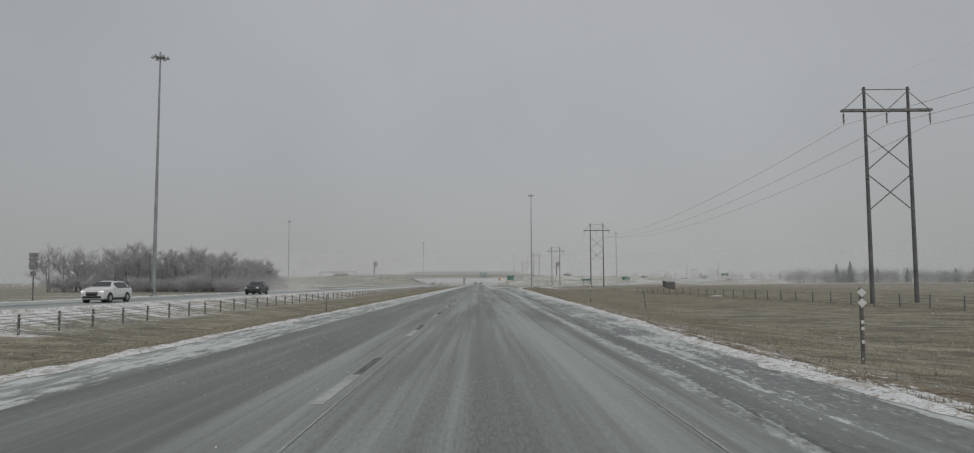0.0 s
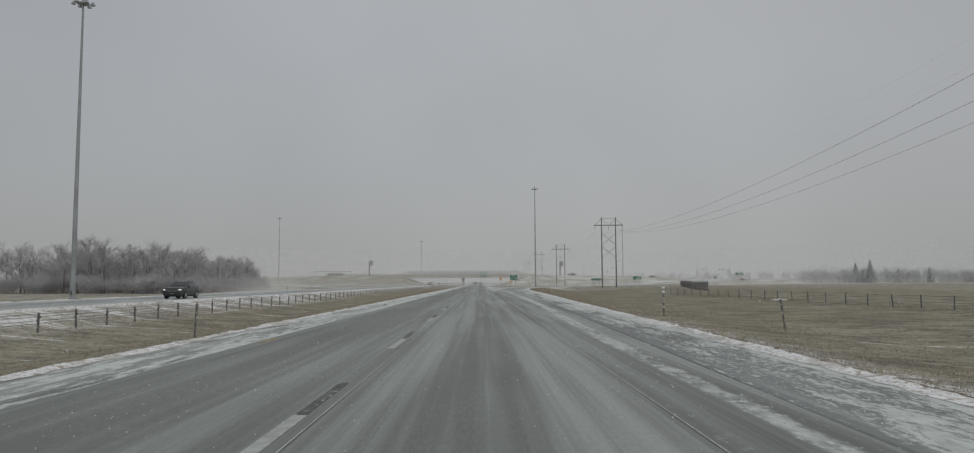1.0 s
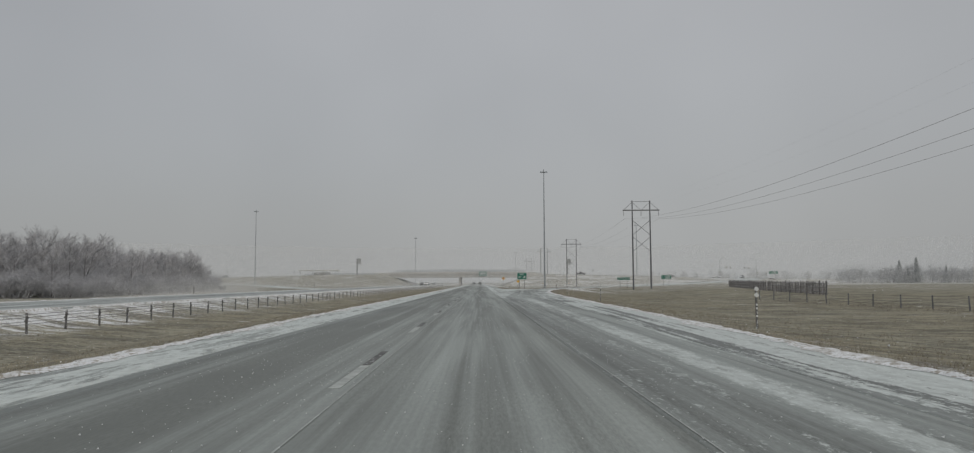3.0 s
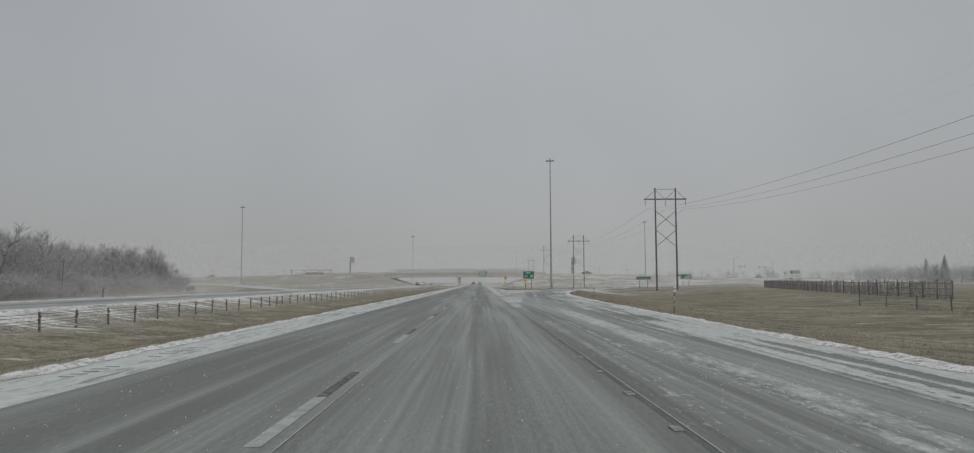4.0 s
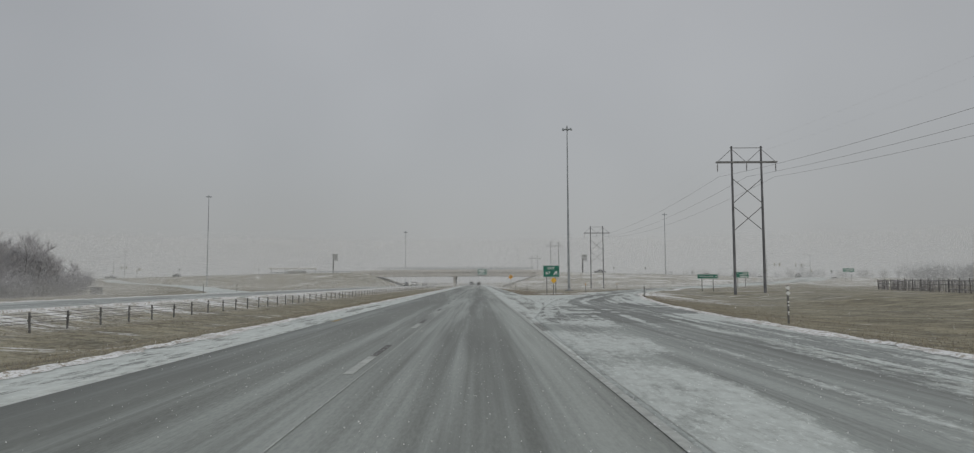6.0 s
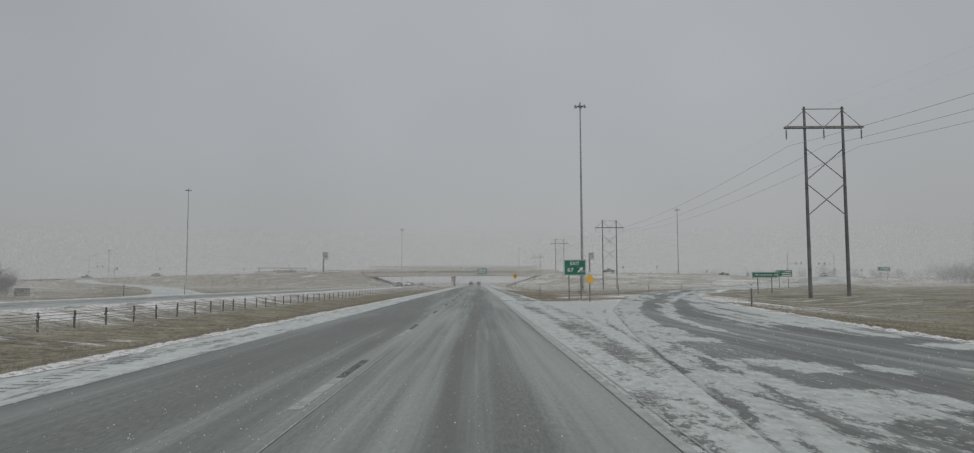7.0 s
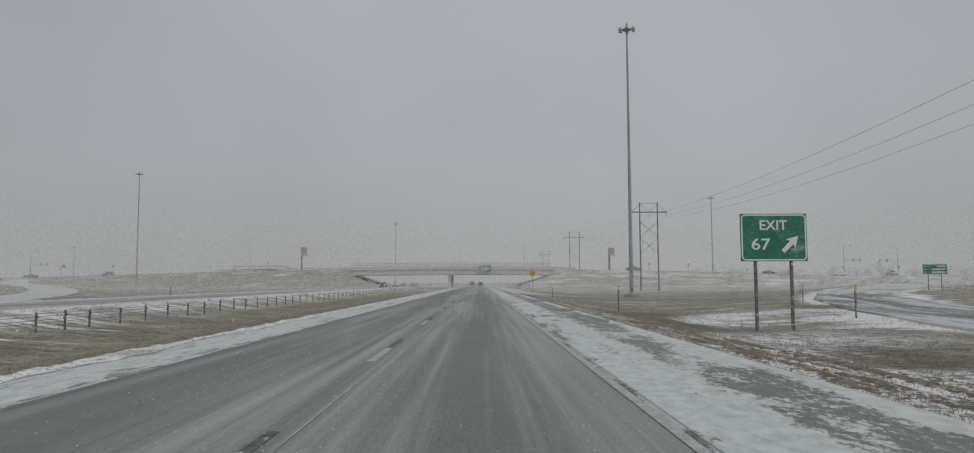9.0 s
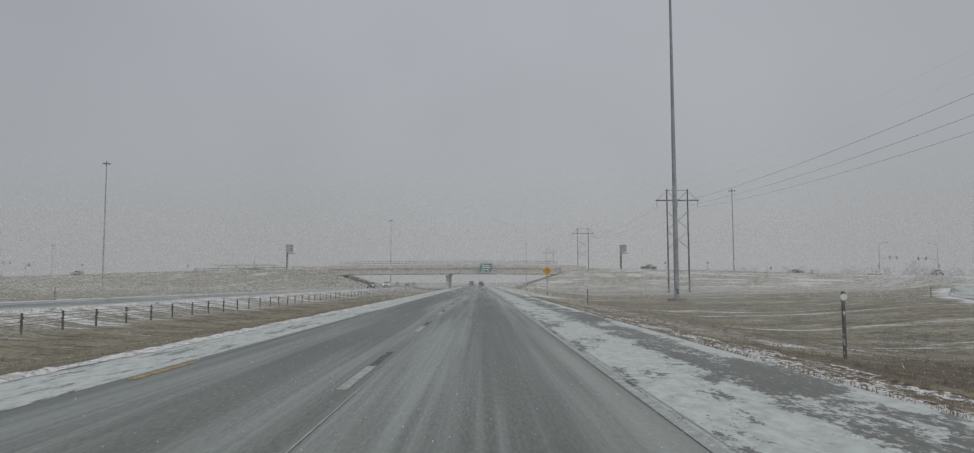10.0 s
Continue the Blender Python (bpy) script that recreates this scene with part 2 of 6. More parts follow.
M_SNOW = snow_material()
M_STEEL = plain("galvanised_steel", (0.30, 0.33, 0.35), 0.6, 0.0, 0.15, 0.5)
M_DARKSTEEL = plain("dull_dark_steel", (0.09, 0.09, 0.09), 0.6, 0.2, 0.25, 2)
M_WOOD = plain("weathered_pole_wood", (0.155, 0.16, 0.17), 0.9, 0, 0.25, 0.6, 0.0)
M_ARM = plain("bleached_crossarm_wood", (0.215, 0.22, 0.225), 0.9, 0, 0.3, 2)
M_PORCELAIN = plain("insulator_glaze", (0.12, 0.11, 0.11), 0.3)
M_WIRE = plain("aluminium_wire", (0.36, 0.365, 0.37), 0.5, 0.2)
M_CONCRETE = plain("pale_concrete", (0.54, 0.53, 0.50), 0.9, 0, 0.12, 0.7)
M_FOOTING = plain("weathered_footing_concrete", (0.27, 0.27, 0.26), 0.9, 0, 0.2, 1.5, 0.1)
M_CONCRETE_D = plain("stained_concrete", (0.52, 0.505, 0.48), 0.9, 0, 0.18, 0.5)


def sign_sheeting():
    """Green sheeting crossed by fine level streaks of wind-driven snow."""
    m, nt, b = material("green_sign_sheeting", 0.45)
    c = mix_col(nt, span(nt, world_noise(nt, 3, 1, 1, 1, 4), 0.35, 0.65), (0.009, 0.135, 0.092), (0.015, 0.185, 0.128))
    streak = math_node(nt, "ADD", math_node(nt, "MULTIPLY", world_noise(nt, 9, 0.5, 1, 5.0, 4, 0.7, 3), 0.6), math_node(nt, "MULTIPLY", world_noise(nt, 1.3, 1, 1, 1, 3, 0.5, 8), 0.4))
    c = mix_col(nt, span(nt, streak, 0.54, 0.68, 0.0, 0.5), c, SNOW)
    nt.links.new(c, b.inputs["Base Color"])
    return m


M_GREEN = sign_sheeting()
M_WHITE = plain("white_reflective_sheeting", (0.72, 0.74, 0.74), 0.5, 0, 0.06, 5)
M_AMBER = plain("amber_sign_sheeting", (0.72, 0.36, 0.03), 0.45, 0, 0.15, 6)
M_AMBER_DOT = plain("amber_reflector", (0.85, 0.62, 0.12), 0.25, 0, 0.1, 9)
M_BLACK = plain("black_symbol_paint", (0.03, 0.03, 0.03), 0.6)
M_SIGNBACK = plain("grey_sign_back", (0.24, 0.25, 0.25), 0.6, 0.0)
M_LINE = plain("worn_white_line_paint", (0.36, 0.385, 0.37), 0.8, 0, 0.2, 4, 0.05)
M_DOT = plain("scuffed_grey_line_paint", (0.25, 0.27, 0.258), 0.8, 0, 0.35, 9, 0.05)
M_YELLOW = plain("worn_yellow_line_paint", (0.36, 0.28, 0.13), 0.8, 0, 0.3, 4, 0.1)
M_TAR = plain("black_contrast_paint", (0.10, 0.103, 0.10), 0.8, 0, 0.4, 5, 0.15)
M_GROOVE = plain("grimy_groove", (0.25, 0.265, 0.255), 0.9, 0, 0.3, 3, 0.1)
M_POST = plain("rusty_steel_post", (0.135, 0.135, 0.132), 0.7, 0.1, 0.3, 6, 0.22)
M_BARK = plain("grey_bark", (0.17, 0.165, 0.165), 0.95, 0, 0.3, 3, 0.08)
# snow-lined twigs, their tone also paled to paint in haze
M_TWIG = plain("frost_and_haze_twigs", (0.41, 0.41, 0.425), 0.95, 0, 0.3, 2, 0.32)
# brush colour lifted: the blown-snow haze at the grove's foot is painted in
M_SHRUB = plain("haze_toned_brush", (0.42, 0.425, 0.445), 0.95, 0, 0.3, 2, 0.25)
# paler copy for the far woods, distance haze put into the base colour
M_FARTWIG = plain("hazed_far_twigs", (0.40, 0.41, 0.42), 0.95, 0, 0.2, 1, 0.30)
# dark needles painted lighter to stand for the haze before them
M_NEEDLE = plain("hazed_conifer_needles", (0.30, 0.325, 0.325), 0.95, 0, 0.3, 2, 0.30)
M_GRASSBLADE = plain("dry_grass_blades", (0.31, 0.28, 0.205), 0.95, 0, 0.35, 3, 0.05)
M_WEED = plain("dark_dry_weeds", (0.22, 0.195, 0.155), 0.95, 0, 0.3, 2, 0.1)
M_CAR_WHITE = plain("white_car_paint", (0.66, 0.67, 0.68), 0.3, 0, 0.04, 1)
M_CAR_DARK = plain("dark_grey_car_paint", (0.045, 0.05, 0.055), 0.3, 0.2, 0.1, 1)
M_CAR_SILVER = plain("silver_car_paint", (0.32, 0.33, 0.34), 0.35, 0.4, 0.05, 1)
M_CAR_TAN = plain("tan_car_paint", (0.27, 0.22, 0.18), 0.35, 0.2, 0.05, 1)
M_GLASS = plain("tinted_car_glass", (0.035, 0.04, 0.045), 0.08, 0, 0.1, 1)
M_TYRE = plain("snow_dusted_rubber", (0.035, 0.035, 0.035), 0.9, 0, 0.3, 8, 0.05)
M_RIM = plain("dull_alloy", (0.35, 0.36, 0.37), 0.4, 0.6)
M_TRIM = plain("black_plastic_trim", (0.03, 0.03, 0.03), 0.6)


def glowing(name, col, strength):
    m, nt, b = material(name, 0.2)
    b.inputs["Base Color"].default_value = (*col, 1)
    b.inputs["Emission Color"].default_value = (*col, 1)
    b.inputs["Emission Strength"].default_value = strength
    return m


M_HEADLIGHT = glowing("lit_headlight", (1.0, 0.97, 0.9), 1.7)
M_DAYLAMP = glowing("daytime_running_lamp", (0.95, 0.95, 0.92), 0.55)
M_SIGNAL = plain("dull_yellow_signal_paint", (0.30, 0.27, 0.18), 0.6, 0, 0.2, 3, 0.2)
# lighter steel for the far signals, haze painted into it
M_PALE_STEEL = plain("hazed_pale_steel", (0.40, 0.42, 0.43), 0.7, 0, 0.1, 1, 0.2)
M_SLAT = plain("weathered_grey_slats", (0.22, 0.22, 0.225), 0.9, 0, 0.3, 2, 0.15)
M_CORRALPOST = plain("dark_corral_post_wood", (0.13, 0.13, 0.13), 0.9, 0, 0.25, 3, 0.1)
M_TAIL = plain("red_tail_lens", (0.25, 0.02, 0.02), 0.3)

# ---------------------------------------------------------------- mesh helpers


def link_mesh(name, bm, mat, parent=None, smooth=False):
    me = bpy.data.meshes.new(name)
    if smooth:
        for e in bm.edges:
            e.smooth = e.calc_face_angle(0.0) < 0.75
    bm.to_mesh(me)
    bm.free()
    me.materials.append(mat)
    if smooth:
        me.polygons.foreach_set("use_smooth", [True] * len(me.polygons))
    ob = new(name, me)
    if parent:
        ob.parent = parent
    return ob


def part(name, bm, mat, parent, label="", smooth=False):
    ob = link_mesh(name, bm, mat, parent, smooth)
    return tagged(ob, label) if label else ob


def thing(name, x, y, z, rz, label, category, group=""):
    ob = new(name)
    ob.empty_display_size = 0.3
    ob.matrix_world = pose(x, y, z, 0, 0, rz)
    return tagged(ob, label, category, group)


def add_box(bm, c, s, bev=0.0, m=None):
    r = bmesh.ops.create_cube(bm, size=1, matrix=(m or Matrix()) @ Matrix.Translation(c) @ Matrix.Diagonal((*s, 1)))
    if bev:
        edges = list({e for v in r["verts"] for e in v.link_edges})
        bmesh.ops.bevel(bm, geom=edges, offset=bev, segments=1, affect="EDGES")
    return bm


def box(c, s, bev=0.0, m=None):
    return add_box(bmesh.new(), c, s, bev, m)


def add_rod(bm, a, b, r1, r2=None, n=8):
    a, b = Vector(a), Vector(b)
    d = b - a
    q = d.to_track_quat("Z", "Y").to_matrix().to_4x4()
    bmesh.ops.create_cone(bm, cap_ends=True, segments=n, radius1=r1, radius2=r1 if r2 is None else r2, depth=d.length,
                          matrix=Matrix.Translation((a + b) / 2) @ q)
    return bm


def rod(a, b, r1, r2=None, n=8):
    return add_rod(bmesh.new(), a, b, r1, r2, n)


def grid_mesh(name, rows, mat, attr=None, kind="structure", label="", category=""):
    """A sheet through rows of points, all rows of one length."""
    n, k = len(rows), len(rows[0])
    verts = [p for r in rows for p in r]
    faces = [(i * k + j, i * k + j + 1, (i + 1) * k + j + 1, (i + 1) * k + j) for i in range(n - 1) for j in range(k - 1)]
    me = bpy.data.meshes.new(name)
    me.from_pydata(verts, [], faces)
    me.materials.append(mat)
    me.polygons.foreach_set("use_smooth", [True] * len(me.polygons))
    if attr is not None:
        for key, values in attr.items():
            me.attributes.new(key, "FLOAT", "POINT").data.foreach_set("value", values)
    return tagged(new(name, me), label, category, kind=kind)


def lerp(x, xs, ys):
    return float(np.interp(x, xs, ys))


def text_mesh(words, size):
    cu = bpy.data.curves.new("words", "FONT")
    cu.body, cu.size, cu.extrude, cu.align_x, cu.align_y = words, size, 0.002, "CENTER", "CENTER"
    cu.offset = size * 0.012
    tmp = new("words", cu)
    me = bpy.data.meshes.new_from_object(tmp.evaluated_get(bpy.context.evaluated_depsgraph_get()))
    bpy.data.objects.remove(tmp)
    return me


# ---------------------------------------------------------------- the plan
# the road runs along y; x = 0 is the middle of the right lane
RAMP_Y = (-60, 0, 18, 27, 50, 75, 110, 140, 160, 178, 194, 211, 231, 252, 265, 288, 320, 352, 415, 455, 500)
RAMP_R = (4.6, 4.8, 4.95, 5.4, 5.95, 6.5, 7.5, 8.0, 8.7, 9.6, 11.2, 13.8, 17.6, 22.8, 26.4, 36.0, 52.5, 75.0, 122.0, 146.0, 156.0)
RAMP_L = (1.86, 1.86, 1.86, 1.86, 1.86, 1.86, 1.86, 1.86, 1.87, 2.2, 4.1, 6.6, 10.9, 15.6, 19.2, 27.6, 42.5, 63.0, 110.0, 134.0, 141.0)
RAMP_Z = (0, 0, 0, 0, 0, 0, 0, 0, 0, 0, 0, 0, -0.05, -0.1, -0.1, -0.1, 0.0, 0.4, 1.6, 2.6, 3.2)
NOSE = 228.0
CREST_X = (-420, -205, -174, -141, -97, -52, -12, 35, 50, 91, 118, 140, 160, 300, 500)
CREST_Z = (2.0, 4.3, 4.9, 5.5, 6.3, 6.55, 6.8, 6.2, 6.0, 5.0, 4.1, 3.4, 3.1, 2.0, 1.0)
LRAMP = ((-33, 225), (-36, 255), (-42.5, 280), (-51, 303), (-63, 331), (-74, 356), (-87, 380), (-106, 408), (-131, 440), (-159, 482), (-205, 566))


def ramp_r(y):
    return lerp(y, RAMP_Y, RAMP_R)


def ramp_l(y):
    return lerp(y, RAMP_Y, RAMP_L)


def cross_y(x):
    return 526 + 0.33 * max(0.0, -60 - x)


def crest(x):
    return lerp(x, CREST_X, CREST_Z)


def lramp_at(x, y):
    """Distance from the left ramp's middle line, and its height there."""
    best, hz = 1e9, 0
    for k, ((x0, y0), (x1, y1)) in enumerate(zip(LRAMP, LRAMP[1:])):
        t = max(0, min(1, ((x - x0) * (x1 - x0) + (y - y0) * (y1 - y0)) / ((x1 - x0) ** 2 + (y1 - y0) ** 2)))
        d = math.hypot(x - x0 - t * (x1 - x0), y - y0 - t * (y1 - y0))
        if d < best:
            best, hz = d, lerp(k + t, (0, 1, 2, 3, 4, 5, 6, 7, 8, 9, 10), (-0.06, -0.08, -0.16, -0.26, -0.26, -0.1, 0.35, 0.9, 1.4, 2.1, 4.0))
    return best, hz


def ground_z(x, y):
    er = ramp_r(y) if y < NOSE else 4.7
    xs = (-1500, -300, -70, -47, -38.2, -37, -25.2, -21.5, -15.5, -9.5, -6.9, er, er + 0.4, er + 3.2, er + 9, er + 26, 60, 200, 1500)
    zs = (0.5, -0.2, -0.9, -0.9, -0.22, -0.14, -0.14, -0.82, -1.25, -0.50, -0.07, -0.07, -0.10, -0.36, -0.85, -0.95, -0.55, 0.1, 0.6)
    z = lerp(x, xs, zs)
    if y > NOSE - 12:                                  # along the ramp
        l, r, rz = ramp_l(y), ramp_r(y), lerp(y, RAMP_Y, RAMP_Z)
        slope = 1.0 if y < 260 else 0.7
        d = max(0.0, l - x, x - r) * slope
        w = max(0.0, 1 - max(0.0, d - 0.6) / 11.0) * min(1, (y - NOSE + 12) / 14)
        w = w * w * (3 - 2 * w)
        if y < 505:
            z = z * (1 - w) + (rz - 0.07) * w
    if 200 < y < 620 and -260 < x < -37:
        d, rz = lramp_at(x, y)
        w = max(0.0, 1 - max(0.0, d - 4.5) / 12.0)
        w = w * w * (3 - 2 * w)
        z = z * (1 - w) + (rz - 0.07) * w
    # a low rise under the corral
    if 130 < y < 310 and 36 < x < 90:
        z += 0.42 * min(1, (x - 36) / 6, (90 - x) / 15, (y - 130) / 25, (310 - y) / 30)
    # embankment of the cross road, open at the bridge
    if y > 440:
        c = crest(x)
        d = abs(y - cross_y(x))
        e = c - 0.08 - max(0.0, d - 11.5) / 3.4
        if -49 < x < -38:
            e = min(e, 4.0 * (-38 - x) / 11)
        elif 14 < x < 27:
            e = min(e, 4.0 * (x - 14) / 13)
        elif -38 <= x <= 14:
            e = -9
        elif -57 < x <= -49:
            e = min(e, 4.0 + (-49 - x) * 0.32)
        elif 27 <= x < 34:
            e = min(e, 4.0 + (x - 27) * 0.3)
        z = max(z, e)
    z += 0.05 * noise.noise((x * 0.13, y * 0.13, 0)) * min(1, abs(x + 1) / 12)
    return z


def snow_amount(x, y):
    s = 0.035
    if y > 400:
        s = 0.07 + 0.05 * min(1, (y - 400) / 60)
    s = max(s, 0.30 * min(1, 1.8 * max(0, 1 - abs(y - 244) / 36)) * min(1, 1.8 * max(0, 1 - abs(x - 15) / 19)))   # behind the gore
    if NOSE - 4 < y < 262:
        s = max(s, 0.5 * min(1, 2.2 * max(0, 1 - (y - NOSE) / 26)) * min(1, max(0, (x - 4.6) * 0.8)) * min(1, max(0, (ramp_l(y) + 3 - x) / 3)))
    er = ramp_r(y) if y < NOSE else 4.7
    s = max(s, 0.32 * max(0, 1 - abs(x - er - 0.7) / 2.2) * (1.0 if y < 60 or y > NOSE else 0.6))
    if y > NOSE:
        s = max(s, 0.11 if x > 0 else 0, 0.27 * max(0, 1 - abs(x - 7.5) / 6))
    if y > NOSE and x > 4:
        s = max(s, (0.55 + 0.25 * noise.noise((y * 0.16, 2, 4))) * max(0, 1 - abs(x - 5.0) / 1.5))
        s = max(s, 0.5 * max(0, 1 - min(abs(x - ramp_l(y)), abs(x - ramp_r(y))) / 2.0))
    if -25.3 < x < -12:
        s = max(s, 0.24 if x < -22.5 else 0.16 if x < -20 else 0.05)
    if x < -37:
        s = max(s, 0.10 if y < 300 else 0.12)
    if x > 18 and 380 < y < 520:
        s = max(s, 0.19)
    if x > 45 and y < 400:
        s = max(s, 0.10 * min(1, (x - 45) / 45))
    if NOSE < y < 260:
        s *= 1 - 0.75 * max(0, 1 - math.hypot(x - 11.5, (y - 243) * 0.8) / 5)
    if NOSE + 1 < y < 258:
        s *= 1 - 0.38 * min(1, 1.5 * max(0, 1 - abs(x - lerp(y, (228, 232, 240, 262), (6.6, 6.2, 5.7, 5.3))) / 1.3))
    if NOSE < y < 275 and x > 6:                       # grass shows through the drift in broad islands
        s *= max(0.15, min(1.3, 0.8 + 1.5 * noise.noise((x * 0.22, y * 0.16, 11))))
    return min(s, 0.6)


def mud_amount(x, y):
    er = ramp_r(y) if y < NOSE else 4.7
    m = max(0, 1 - abs(x - er - 0.9) / 1.1) * 0.8
    if y > NOSE - 2:
        m = max(m, min(1, 1.8 * max(0, 1 - abs(x - 7.5) / 4.5)) * max(0, 1 - max(0, y - 275) / 40))
        m = max(m, 0.7 * max(0, 1 - math.hypot(x - 11, y - 244) / 8))
    return m


# wheel paths swept bare, lines of packed snow and tyre marks between lane and ramp: (y, x)
PATH_DARK = ((140, 149, 155, 173, 183, 198, 203, 210, 223, 250, 300), (2.6, 3.15, 3.55, 4.9, 5.9, 6.25, 6.9, 8.1, 11.0, 19.0, 35.0))
PATH_WHITE = ((140, 145, 151, 162, 169, 183, 198, 203, 210, 219, 250, 300), (3.5, 3.7, 4.18, 4.7, 5.17, 6.2, 6.95, 7.5, 9.05, 11.3, 20.3, 36.6))
MARK_A = ((178, 184, 190, 199.5, 209, 223, 250, 300), (2.6, 3.0, 3.6, 4.4, 5.85, 8.8, 15.3, 31.0))
MARK_B = ((180, 186, 198.7, 204.5, 217, 233, 260), (3.4, 3.97, 4.75, 5.75, 8.05, 12.3, 18.7))
SHOULDER_IN = ((-60, 100, 140, 145, 152, 166, 183, 200, 223, 250, 300), (2.4, 5.0, 4.6, 4.45, 4.85, 6.5, 8.3, 9.0, 13.3, 20.6, 37.5))


# the white band thrown up between the wheel paths of the exit lane, its width, and a fine line beside it
BAND_MID = ((0, 7, 25, 43, 52, 68, 77, 105, 131, 140), (2.60, 2.66, 2.84, 2.96, 3.14, 3.53, 3.72, 3.85, 4.0, 4.1))
BAND_WIDE = ((0, 30, 43, 68, 95, 112), (0.12, 0.16, 0.34, 0.38, 0.6, 0.85))
FINE_LINE = ((0, 60, 68, 75, 95, 131, 140), (3.45, 3.72, 2.68, 2.86, 3.02, 3.04, 3.2))


def ridge(v, centre, half):
    return max(0.0, 1 - abs(v - centre) / half)


def cover_at(x, y):
    """How far packed snow gains (+) or was swept off (-) on the pavement right of the lanes."""
    w1, w2 = noise.noise((y * 0.07, x * 0.1, 2)), noise.noise((y * 0.31, x * 0.4, 7))
    s = (x - 1.86) / max(1.0, ramp_r(y) - 1.86)        # 0 at the lane, 1 at the outer edge of the ramp
    flow = noise.noise((s * 26, y * 0.05, 4)) + 0.6 * noise.noise((s * 50, y * 0.12, 9))
    if y >= 228 and x < 4.75:
        u = x - 1.86 + 0.35 * w1 + 0.4 * w2
        c = lerp(u, (0.0, 0.1, 0.2, 1.15, 1.5, 2.3, 2.5, 2.85), (0.3, -0.1, 0.24, 0.30, 0.0, -0.02, 0.26, 0.40))
        if x < 3.0:                                    # thin bare windows beside the lane
            c -= 0.55 * max(0.0, noise.noise((y * 0.12, 8.3, 1)) - 0.12) * ridge(x, 2.25, 0.5)
        c += 0.30 * noise.noise((x * 2.4, y * 0.8, 6))
        return max(-0.26, min(0.36, c + 0.14 * w1 + 0.30 * w2))
    dark, white = lerp(y, *PATH_DARK), lerp(y, *PATH_WHITE)
    if y < 140:
        edge = ramp_r(y)
        c = lerp(y, (70, 100, 132, 140), (-0.16, -0.08, -0.12, -0.18)) + 0.10 * w1
        mid = lerp(y, *BAND_MID) + 0.05 * w1
        c += lerp(y, (0, 50, 80, 105), (0.38, 0.40, 0.42, 0.30)) * min(1.0, 1.8 * ridge(x, mid, 0.5 * lerp(y, *BAND_WIDE) + 0.14)) * (0.95 + 0.25 * w2)
        c -= 0.30 * ridge(x, mid - lerp(y, (0, 60, 100), (0.25, 0.42, 0.5)), 0.22)
        c += 0.34 * ridge(x, lerp(y, *FINE_LINE), 0.09) * (1.0 if w1 > -0.25 else 0.3)
        c += 0.16 * flow * lerp(y, (60, 100), (0, 1))
        for o in (0.32, 0.5, 0.64):                    # thin tyre lines outside the band
            c -= 0.30 * ridge(x, mid + lerp(y, *BAND_WIDE) * 0.5 + o, 0.05)
        rough_in = mid + lerp(y, (0, 40, 90), (0.55, 0.65, 0.95))
        if x > rough_in:
            c += min(lerp(y, (20, 50, 75), (0.13, 0.24, 0.38)), 0.4 * (x - rough_in)) + 0.22 * w2 + 0.12 * w1
            c += (0.70 * flow - 0.95 * max(0.0, noise.noise((y * 0.13, x * 0.6, 3)))) * lerp(y, (55, 95), (0.2, 1.0))
        return max(-0.42, min(0.36, c + 0.7 * max(0.0, 1 - max(0.0, edge - 0.24 - lerp(y, (30, 100), (0.0, 0.45)) + 0.2 * w2 - x) / 0.15)))
    if y < 186 and x < dark - 0.3:                     # blocks of packed snow in the narrow gore
        c = 0.42 * max(-1, min(1, 3.2 * noise.noise((y * 0.19, 1.5, x * 0.25)) + 0.6))
        c += (0.20 + 0.2 * w2 + 0.25 * flow - c) * lerp(y, (172, 178), (0, 1))
    elif x < dark - 0.3 and (y < 228 or x < ramp_l(y)):
        c = lerp(x + 0.35 * w1, (1.86, 2.4, 2.8, 4.15, 4.65, 5.2), (0.34, 0.30, 0.06, 0.10, 0.30, 0.36)) + 0.18 * w2 + 0.25 * flow
        if y > 214:
            c += 0.12 * (y - 214) / 14
    elif y > 228:
        c = 0.04 + 0.15 * w1 + 0.1 * w2 + 0.46 * flow
    else:
        c = -0.09 + 0.15 * w1 + 0.08 * w2 + 0.50 * flow + 0.16 * lerp(y, (165, 180, 190, 196, 214, 222), (0, 1, 0.5, 1.3, 1.3, 0.2))
    c -= 0.50 * ridge(x, dark + 0.1 * w2, 0.55)
    c += lerp(y, (165, 190), (0.30, 0.55)) * ridge(x, white, lerp(y, (165, 190), (0.28, 0.42)))
    c -= 0.35 * ridge(x, white + 0.85 + 0.2 * w1, 0.5)
    if x > lerp(y, *SHOULDER_IN):
        c += (0.26 + 0.2 * w1) * lerp(y, (176, 182, 196, 204), (1, 0.3, 0.3, 1))
    scour = lerp(y, (178, 183, 192, 200), (0, 1, 1, 0)) * max(0.0, min(1.0, (x - lerp(y, *MARK_B) - 0.2) / 0.8))
    if scour > 0:                                      # wind-scoured asphalt with tongues of snow lying across it
        tongue = noise.noise((y * 0.52 + x * 0.06, x * 0.2, 13)) + 0.35 * noise.noise((y * 1.1, x * 0.3, 14))
        c += scour * max(-0.45, min(0.34, -0.24 + 2.4 * tongue))
